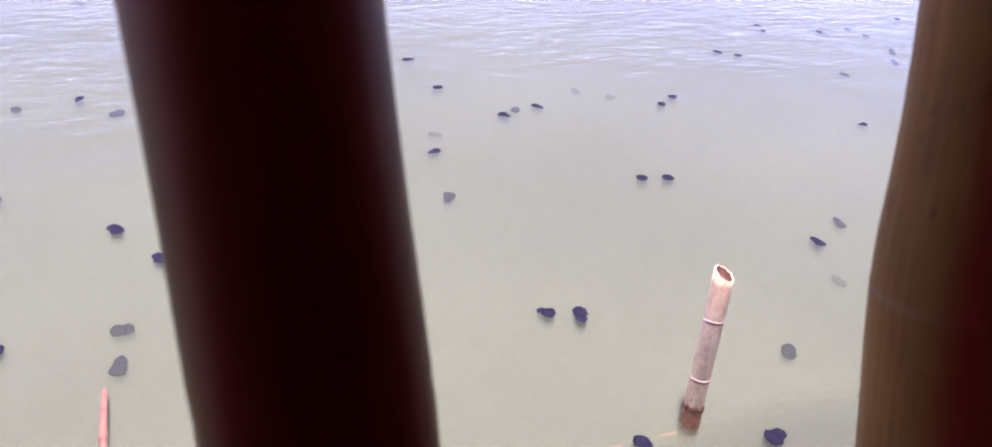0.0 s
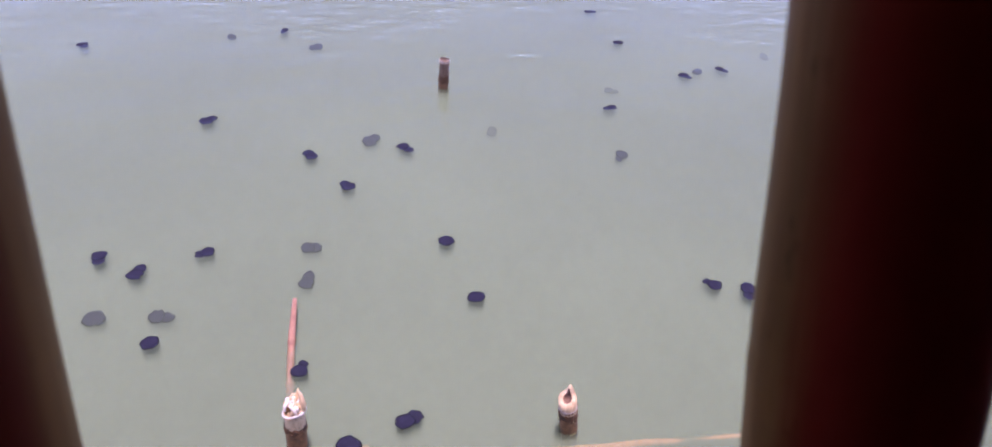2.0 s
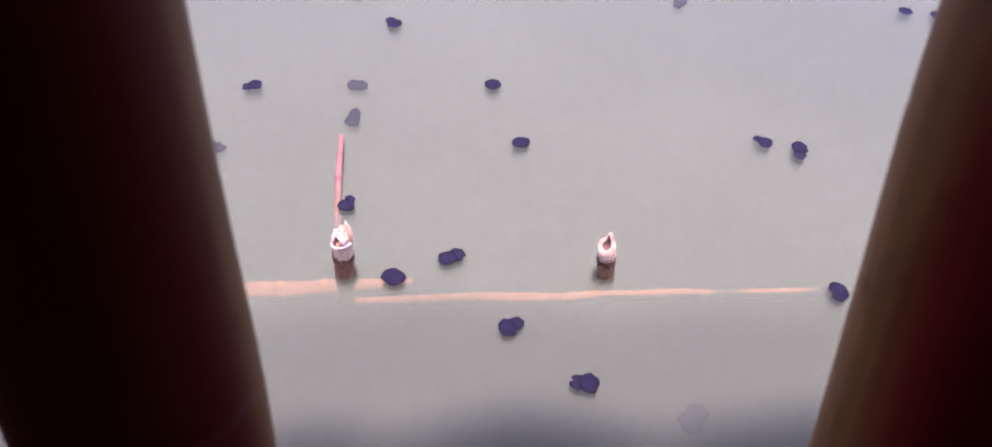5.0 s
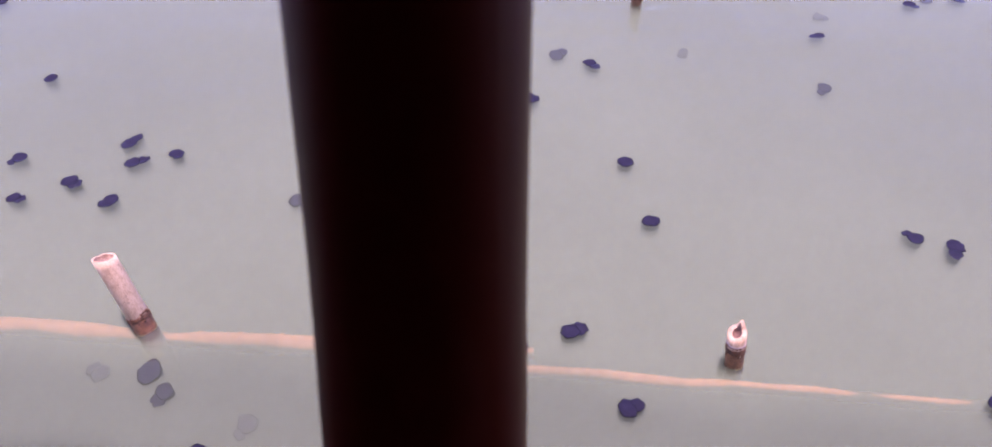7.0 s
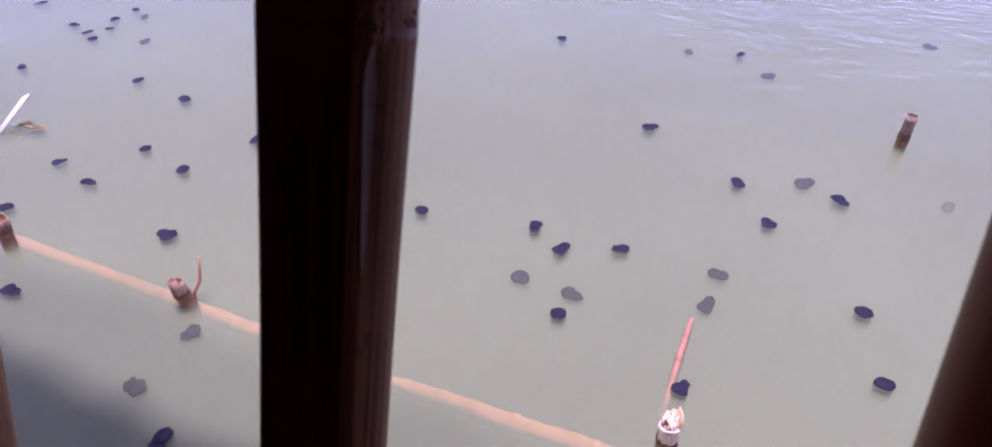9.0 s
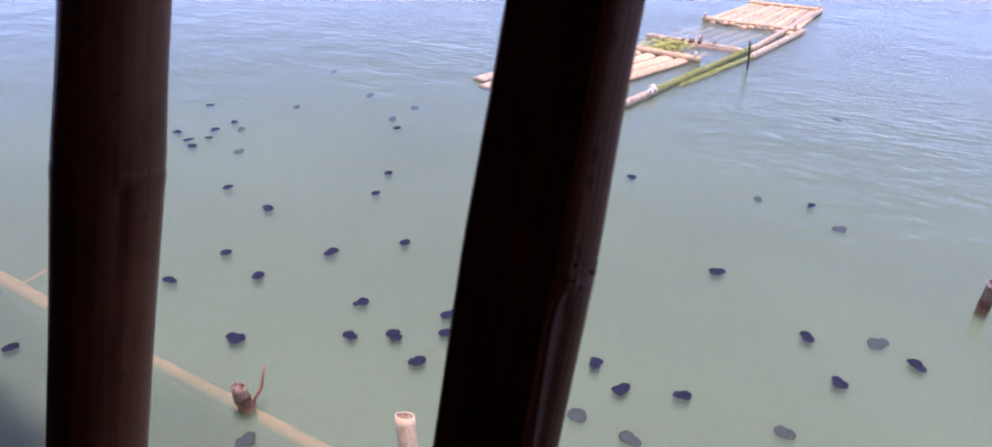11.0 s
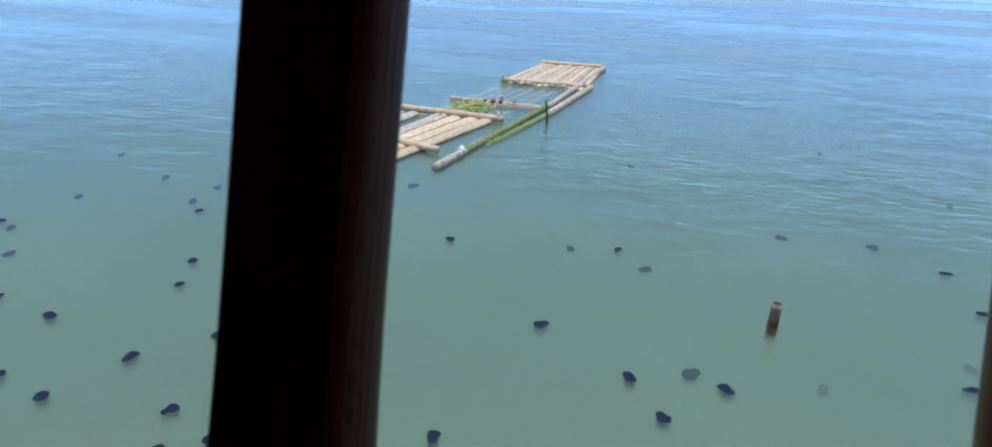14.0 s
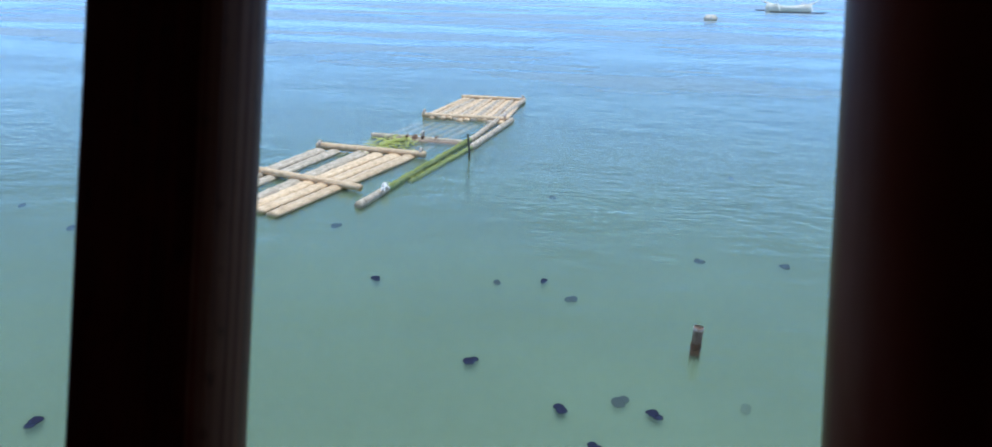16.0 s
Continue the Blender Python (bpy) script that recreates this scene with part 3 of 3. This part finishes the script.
def sunken(a, b2, r, label, seed):
    """A bamboo rail lying under the surface, slightly crooked."""
    a, b2 = Vector(a), Vector(b2)
    ob = thing("sunken_pole", a, label, "pole")
    n = int((b2 - a).length / 0.16)

    def ends(w):
        return [w * min(1.0, 0.6 + 0.3 * min(i, n - i)) for i in range(n + 1)]

    line = [(b2 - a) * (i / n) + Vector((0, 0.016 * noise.noise((i * 0.33 + seed, 0, 0)) + 0.007 * noise.noise((i * 0.9, seed, 0)), 0.012 * noise.noise((0, i * 0.4, seed)))) for i in range(n + 1)]
    part("culm", cane(line, ends(r), 12, [i / 9 for i in range(1, 9)], 1.15, 0.3, 5), M_SUNK, ob)
    return ob


sunken((-5.35, 1.560, -0.094), (-1.45, 1.568, -0.094), 0.037, "long orange bamboo pole under the murky water", 3)
sunken((-1.55, 1.560, -0.094), (-0.04, 1.623, -0.094), 0.037, "orange bamboo pole under the murky water", 5)
sunken((-0.26, 1.538, -0.083), (3.6, 1.537, -0.110), 0.022, "thin orange bamboo pole under the murky water", 9)
sunken((-5.0, 1.60, -0.075), (-4.2, 1.580, -0.082), 0.022, "pale orange bamboo pole sunk beside a dark stub", 12)
sunken((-4.65, 1.595, -0.068), (-4.88, 2.40, -0.105), 0.016, "thin pinkish bamboo pole running out under the water", 14)


def twig(points, radii, label, seed):
    p0 = Vector(points[0])
    ob = thing("cane_stick", p0, label, "stick")
    part("stem", cane([Vector(p) - p0 for p in points], radii, 12, (0.3, 0.62), 1.2, 0.12, seed), M_TWIG, ob)
    return ob


twig([(-0.352, 1.78, -0.14), (-0.352, 1.93, -0.05), (-0.358, 2.18, 0.005), (-0.359, 2.375, 0.022)], [0.016, 0.016, 0.015, 0.010], "reddish cane stick slanting out of the water", 3)
twig([(-2.545, 1.545, -0.16), (-2.54, 1.56, 0.02), (-2.516, 1.595, 0.085), (-2.514, 1.626, 0.20)], [0.009, 0.009, 0.008, 0.005], "thin kinked reddish stick in the water", 4)

# a white board leaning out of the water
top, low = Vector((-4.80, 2.485, 0.20)), Vector((-4.955, 2.17, -0.10))
ob = thing("white_board", low, "white painted board slanting out of the water", "board")
bm = box(bmesh.new(), (-0.028, -0.008, 0), (0.028, 0.008, (top - low).length), 0.003)
for v in bm.verts:
    if v.co.z > 0.3 and v.co.x > 0:
        v.co.z -= 0.05
bd = part("board", bm, M_WHITE, ob)
bd.rotation_euler = (top - low).to_track_quat("Z", "Y").to_euler()


# flat coloured flecks that stand for a yellowish reflection on the water
def weed_mat(place, length, width, label, seed):
    ob = thing("weed_mat", place, label, "weed")
    rng = random.Random(seed)
    bm = bmesh.new()
    for i in range(70):
        a = rng.uniform(-0.5, 0.5)
        c = Vector((rng.uniform(-0.5, 0.5) * length, rng.gauss(0, 0.25) * width, rng.uniform(-0.012, 0.006)))
        l, w = rng.uniform(0.02, 0.05), rng.uniform(0.003, 0.008)
        d, e = Vector((math.cos(a), math.sin(a), 0)) * l, Vector((-math.sin(a), math.cos(a), 0)) * w
        bm.faces.new([bm.verts.new(c + q) for q in (-d, e, d, -e + Vector((0, 0, 0.003)))])
    tagged(part("fronds", bm, M_REFLECTION, ob), kind="stuff")
    return ob


weed_mat((-4.80, 2.40, 0.0), 0.26, 0.07, "yellowish flecks standing for a reflection beside the white board", 8)


# ---- drifting jellyfish, built as plain dark clumps ----
def lobe(bm, c, rx, ry, h, seed, seg=40):
    """A thin rounded lobe with a crinkled edge and one or two torn notches."""
    rng = random.Random(seed)
    notches = [(rng.uniform(0, 2 * math.pi), rng.uniform(0.2, 0.5), rng.uniform(0.07, 0.2)) for k in range(rng.choice((0, 1, 1, 2)))]
    rows = []
    for f, z in ((0.45, -0.75), (0.8, -0.6), (1.0, 0.0), (0.8, 0.75), (0.45, 1.0)):
        rows.append([])
        for i in range(seg):
            a = 2 * math.pi * i / seg
            k = 1 + 0.16 * noise.noise((math.cos(a) * 1.5 + seed, math.sin(a) * 1.5, 0)) + (0.10 * noise.noise((math.cos(a) * 9 + seed, math.sin(a) * 9, 4)) + 0.035 * (i % 2)) * f
            for na, nd, nw in notches:
                d = (a - na + math.pi) % (2 * math.pi) - math.pi
                k -= nd * f * math.exp(-(d / nw) ** 2)
            wave = 0.5 * h * noise.noise((math.cos(a) * 2 * f + seed, math.sin(a) * 2 * f, 8))
            rows[-1].append(bm.verts.new(c + Vector((math.cos(a) * rx * k * f, math.sin(a) * ry * k * f, h * z + wave))))
    return skin(bm, rows)


def clump(kind):
    rng = random.Random(kind + 40)
    ob = thing("weed_clump", (0, 0, 0), "dark purple-black jellyfish adrift in murky water, as a plain clump", "weed clump", "drifting weed clumps")
    thick = 0.0014
    two = kind % 5 in (0, 2, 3)
    rx, ry = rng.uniform(0.040, 0.049), rng.uniform(0.036, 0.044)
    if two:
        rx *= 0.82
    part("lobe", lobe(bmesh.new(), Vector((0.014 if two else 0, 0, 0)), rx, ry, thick, kind * 3 + 1), M_CLUMP, ob)
    if two:
        part("lobe", lobe(bmesh.new(), Vector((-0.024 - 0.012 * rng.random(), rng.uniform(-0.014, 0.014), -0.0015)), rng.uniform(0.026, 0.034), rng.uniform(0.026, 0.036), thick, kind * 3 + 2), M_CLUMP, ob)
    return ob


models = {}
rng = random.Random(12)


def drift(deep, places):
    """Clumps afloat (0), just below the surface (1) or hanging deeper, on edge (2)."""
    for x, y in places:
        k = rng.randrange(10)
        m = Matrix.Translation((x, y, (-0.0008, -0.0165, -0.041)[deep])) @ Matrix.Rotation((0.03, 0.28, 0.17)[deep], 4, "X") @ Matrix.Rotation(rng.uniform(0, 2 * math.pi), 4, "Z")
        m = m @ Matrix.Rotation(rng.uniform(-0.05, 0.05), 4, "X") @ Matrix.Diagonal((rng.uniform(0.88, 1.12),) * 2 + (1, 1))
        if k not in models:
            models[k] = clump(k)
            models[k].matrix_basis = m
            continue
        made = copy_thing(models[k], m)
        made.matrix_basis = m


# among the stakes
drift(0, [(-1.29, 2.77), (-1.15, 1.03), (-1.09, 2.64), (-0.93, 2.18), (-0.81, 2.77), (-0.31, 1.98), (-0.15, 3.32), (-0.11, 1.59), (0.11, 1.68), (0.32, 1.35), (0.35, 2.78), (0.45, 2.35), (0.56, 1.11), (1.6, 2.35), (1.62, 1.47), (1.76, 2.29), (2.18, 1.33)])
drift(1, [(-1.47, 1.35), (-1.38, 1.26), (-1.2, 2.36), (-0.93, 2.35), (-0.32, 2.54), (-0.32, 2.79)])
drift(2, [(-1.68, 1.35), (-1.04, 1.17), (0.92, 0.98)])
# beyond the sunken pole
drift(0, [(-6.85, 4.1), (-6.53, 4.56), (-6.1, 3.83), (-5.9, 4.34), (-5.88, 4.08), (-5.84, 3.75), (-5.74, 3.9), (-5.7, 3.03), (-5.68, 3.67), (-4.69, 3.23), (-4.5, 5.14), (-4.21, 2.16), (-4.14, 3.14), (-4.06, 1.69), (-3.95, 1.17), (-3.86, 2.07), (-3.85, 2.5), (-3.84, 4.19), (-3.66, 3.81), (-3.45, 2.41), (-3.39, 1.22), (-3.29, 2.9), (-3.04, 1.88), (-2.96, 3.28), (-2.71, 2.53), (-2.54, 2.24), (-2.34, 2.38), (-2.2, 2.72), (-2.1, 2.56), (-2.1, 5.31), (-2.09, 2.26), (-2.07, 0.88), (-1.92, 2.64)])
drift(1, [(-6.48, 6.39), (-5.81, 5.09), (-5.72, 4.26), (-5.46, 5.87), (-5.27, 3.84), (-4.78, 5.8), (-4.74, 5.37), (-2.96, 6.57), (-2.4, 1.38), (-2.38, 1.04)])
# towards the raft
drift(0, [(-1.02, 4.11), (-0.69, 5.59), (-0.37, 3.66), (0.18, 3.72), (1.6, 4.19), (1.92, 6.03), (1.98, 5.33)])
drift(1, [(-1.08, 5.5), (-0.87, 8.16), (-0.43, 5.3), (-0.02, 3.84), (0.68, 6.42), (1.38, 9.69), (1.45, 6.47), (1.5, 3.58)])
drift(2, [(0.75, 3.96), (1.7, 4.53)])
# away from the raft
drift(0, [(2.32, 4.68), (2.65, 4.79), (2.85, 3.49), (3.03, 3.45), (3.49, 2.5), (3.73, 4.62), (3.93, 4.75), (5.13, 5.74), (5.24, 3.88), (5.29, 5.61), (6.19, 6.32), (6.27, 6.51), (6.9, 6.16), (8.48, 6.5)])
drift(1, [(2.45, 7.98), (2.46, 4.79), (2.63, 1.76), (3.82, 2.66), (6.09, 4.96), (6.99, 5.16), (7.27, 5.45), (7.42, 6.26), (7.43, 5.99)])
drift(2, [(3.17, 5.11), (3.36, 2.19), (3.42, 4.94)])

# ---- broken bamboo raft ----
raft = thing("bamboo_raft", (-3.2, 7.0, 0.03), "broken sun-bleached bamboo raft, half its poles missing", "raft")


def raft_pole(name, a, b, r, material, seed, label="", nodes=5, flat=1.0, grow=0.9):
    o = Vector((-3.2, 7.0, 0.075))
    a, b = Vector(a) - o, Vector(b) - o
    mid = a.lerp(b, 0.5) + Vector((0, 0, random.Random(seed).uniform(-0.015, 0.02)))
    bm = cane([Vector((0, 0, 0)), Vector((0, 0, (mid - a).length)), Vector((0, 0, (b - a).length))], [r, r * (1 + grow) / 2, r * grow], 14,
              [(i + 0.5 + random.Random(seed + i).uniform(-0.2, 0.2)) / nodes for i in range(nodes)], 1.14, 0.06, seed)
    for v in bm.verts:
        v.co.y *= flat
    ob = part(name, bm, material, raft, label)
    ob.matrix_basis = Matrix.Translation(a) @ (b - a).to_track_quat("Z", "Y").to_matrix().to_4x4()
    return ob


rng = random.Random(21)
# near deck: broad strips that splay a little, with one missing
for i in range(7):
    f = i / 6
    if i == 2:
        continue
    x0, x1 = -4.78 + 1.08 * f + rng.uniform(-0.015, 0.015), -4.42 + 1.36 * f + rng.uniform(-0.015, 0.015)
    old = i in (0, 1, 3)
    raft_pole("deck_pole", (x0, 6.85 + 0.2 * (1 - f) + rng.uniform(-0.22, 0.18), 0.05 + rng.uniform(-0.014, 0.014)), (x1, 9.62 + rng.uniform(-0.1, 0.16), 0.05 + rng.uniform(-0.01, 0.01)), 0.088 + rng.uniform(-0.012, 0.006), M_OLDRAFT if old else M_RAFT, 100 + i, "grey weathered strip" if old else "", 7, 0.42, 1.22)
raft_pole("cross_pole", (-4.72, 8.2, 0.105), (-3.12, 7.75, 0.10), 0.048, M_RAFT, 120, "", 4)
raft_pole("cross_pole", (-4.5, 9.72, 0.105), (-2.83, 9.60, 0.10), 0.052, M_RAFT, 121, "", 4)
raft_pole("cross_pole", (-4.06, 10.86, 0.05), (-2.55, 10.76, 0.045), 0.052, M_OLDRAFT, 122, "", 4)
raft_pole("cross_pole", (-3.72, 10.78, 0.012), (-2.6, 10.70, 0.01), 0.052, M_OLDSTAKE, 125, "dark rotten pole", 4)
raft_pole("cross_pole", (-3.74, 12.72, 0.09), (-2.12, 12.74, 0.09), 0.042, M_RAFT, 123, "", 4)
raft_pole("cross_pole", (-3.50, 15.0, 0.10), (-2.14, 15.03, 0.10), 0.042, M_RAFT, 124, "", 4)
# far deck
for i in range(14):
    f = i / 13
    raft_pole("deck_pole", (-3.66 + 1.42 * f, 12.62 + rng.uniform(-0.14, 0.08), 0.05 + rng.uniform(-0.015, 0.015)), (-3.42 + 1.2 * f, 15.05 + rng.uniform(-0.1, 0.15), 0.055 + rng.uniform(-0.015, 0.015)), 0.056 + rng.uniform(-0.006, 0.004), M_OLDRAFT if i in (2, 5, 8, 11) else M_RAFT, 140 + i, "", 7, 0.6, 0.88)
# side poles, dry at the ends and green along the middle
raft_pole("side_pole", (-2.93, 7.15, 0.07), (-2.85, 7.9, 0.065), 0.050, M_OLDRAFT, 160, "", 2)
raft_pole("side_pole", (-2.85, 7.9, 0.06), (-2.46, 10.9, 0.06), 0.04, M_MOSS, 161, "green algae-covered pole", 6)
raft_pole("side_pole", (-2.46, 10.9, 0.05), (-2.17, 15.0, 0.08), 0.050, M_OLDRAFT, 162, "", 8)
raft_pole("side_pole", (-2.70, 8.4, 0.025), (-2.34, 10.4, 0.055), 0.034, M_MOSS, 163, "green algae-covered pole", 4)
raft_pole("side_pole", (-2.34, 10.4, 0.06), (-2.08, 12.8, 0.07), 0.050, M_OLDRAFT, 164, "", 5)
for i in range(6):
    raft_pole("sunken_deck_pole", (-4.2 + 0.2 * i, 9.75, -0.06), (-3.72 + 0.2 * i, 12.6, -0.052), 0.078, M_RAFT, 170 + i, "submerged tan pole", 5, 0.5)
bm = bmesh.new()
rng = random.Random(5)
for i in range(260):
    c = Vector((rng.gauss(-0.38, 0.16), rng.gauss(3.3, 0.3), rng.uniform(-0.03, 0.03)))
    d = Vector((rng.uniform(-1, 1), rng.uniform(-1, 1), rng.uniform(-0.1, 0.15))).normalized() * rng.uniform(0.03, 0.09)
    e = Vector((-d.y, d.x, 0)).normalized() * 0.02
    bm.faces.new([bm.verts.new(c + q) for q in (-d, e, d, -e + Vector((0, 0, 0.004)))])
tagged(part("weed", bm, M_WEED, raft, "yellow-green weed caught between the poles"), kind="stuff")
for x, y in ((-2.9, 9.62), (-4.45, 9.71), (-3.7, 12.72), (-2.2, 12.74), (-3.2, 10.8), (-2.2, 15.02)):
    part("lashing", ring_band(Vector((x + 3.2, y - 7.0, 0.07)), Vector((1, 0.02, 0)), 0.046, 0.035, 0.05, 18, 3, 0.1), M_RIM, raft, "pale cord lashing")

# dark knots of cord round the middle cross pole, frayed cord on the near end of the side pole
for x, w in ((-3.46, 0.05), (-3.33, 0.09), (-3.20, 0.06), (-2.98, 0.04)):
    part("knot", ring_band(Vector((x + 3.2, 3.81, -0.03)), Vector((1, -0.05, 0)), 0.046, w, 0.35, 18, int(x * -50), 0.5), M_CRUST, raft, "dark knot of old cord")
for k in range(9):
    a = rng.uniform(0, 2 * math.pi)
    p0 = Vector((0.345 + rng.uniform(-0.03, 0.03), 0.82 + rng.uniform(-0.14, 0.12), 0.03))
    tip = p0 + Vector((math.cos(a) * 0.08, math.sin(a) * 0.11, rng.uniform(-0.02, 0.05)))
    part("frayed_cord", cane([p0, p0.lerp(tip, 0.5) + Vector((0, 0, 0.03)), tip], [0.010, 0.012, 0.005], 6, (), 1, 0.4, k), M_LASH, raft, "frayed white cord")
# moss along the tops of the green poles
for a, b, n in (((-2.84, 7.95), (-2.46, 10.9), 520), ((-2.69, 8.45), (-2.34, 10.4), 240)):
    mb = bmesh.new()
    for k in range(n):
        f = rng.random()
        c = Vector((a[0] + (b[0] - a[0]) * f + 3.2 + rng.gauss(0, 0.018), a[1] + (b[1] - a[1]) * f - 7.0, (0.022 if n > 300 else 0.0) + rng.uniform(-0.012, 0.012)))
        g = bmesh.ops.create_icosphere(mb, subdivisions=1, radius=rng.uniform(0.004, 0.009))["verts"]
        for v in g:
            v.co = Vector((v.co.x, v.co.y * 2.6, v.co.z * 0.7)) * rng.uniform(0.8, 1.2) + c
    tagged(part("moss", mb, M_WEED, raft, "clumpy yellow-green moss"), kind="stuff")

post = thing("mooring_stake", (-2.24, 9.85, 0), "thin dark stake beside the raft", "stake")
part("stem", cane([(0, 0, -0.4), (-0.01, 0, 0.1), (-0.04, 0.02, 0.34)], [0.017, 0.016, 0.012], 12, (0.5, 0.8), 1.2, 0.1, 6), M_DARKPOST, post)


# ---- far boat and float ----
def boat(x, y, turn):
    ob = thing("outrigger_boat", (x, y, 0), "white wooden outrigger boat moored far out", "boat")
    ob.rotation_euler = (0, 0, turn)
    bm = bmesh.new()
    rings = []
    for i in range(13):
        f = i / 12 * 2 - 1
        w, sh = 0.42 * (1 - abs(f) ** 2.6) + 0.02, 0.62 + 0.35 * f * f
        prof = ((-w, sh), (-w * 0.92, 0.2), (-w * 0.4, -0.15), (w * 0.4, -0.15), (w * 0.92, 0.2), (w, sh), (w * 0.85, sh), (w * 0.5, 0.15), (-w * 0.5, 0.15), (-w * 0.85, sh))
        rings.append([bm.verts.new((f * 2.4, a, b)) for a, b in prof])
    part("hull", skin(bm, rings), M_HULL, ob)
    for s in (-1, 1):
        part("outrigger_float", cane([(-2.7, s * 2.1, 0.08), (-2.2, s * 2.1, 0.04), (2.6, s * 2.1, 0.04), (3.0, s * 2.1, 0.12)], [0.05, 0.07, 0.07, 0.05], 10, (), 1.1, 0, 3), M_DARKPOST, ob, "dark bamboo float")
        for px in (-1.6, 1.7):
            part("outrigger_arm", cane([(px, 0, 0.75), (px, s * 1.3, 0.85), (px, s * 2.1, 0.08)], [0.05, 0.045, 0.035], 10, (), 1.1, 0, 4), M_HULL, ob)
            part("post", cane([(px * 0.9, s * 0.36, 0.5), (px * 0.9, s * 0.36, 1.75)], [0.03, 0.03], 8, (), 1.1, 0, 4), M_HULL, ob)
    for s in (-1, 1):
        part("bow_post", cane([(s * 2.25, 0, 0.85), (s * 2.7, 0, 1.0), (s * 3.2, 0, 1.35)], [0.07, 0.06, 0.03], 10, (), 1.1, 0, 4), M_HULL, ob)
    return ob


boat(16.2, 82.0, radians(10))
ob = thing("mooring_float", (5.8, 56.3, 0), "stained white foam mooring float", "float")
bm = box(bmesh.new(), (-0.45, -0.3, -0.15), (0.45, 0.3, 0.42), 0.12)
part("block", bm, M_FLOAT, ob)
part("rope_band", box(bmesh.new(), (-0.06, -0.31, -0.1), (0.06, 0.31, 0.43), 0.01), M_LASH, ob, "pale rope band")
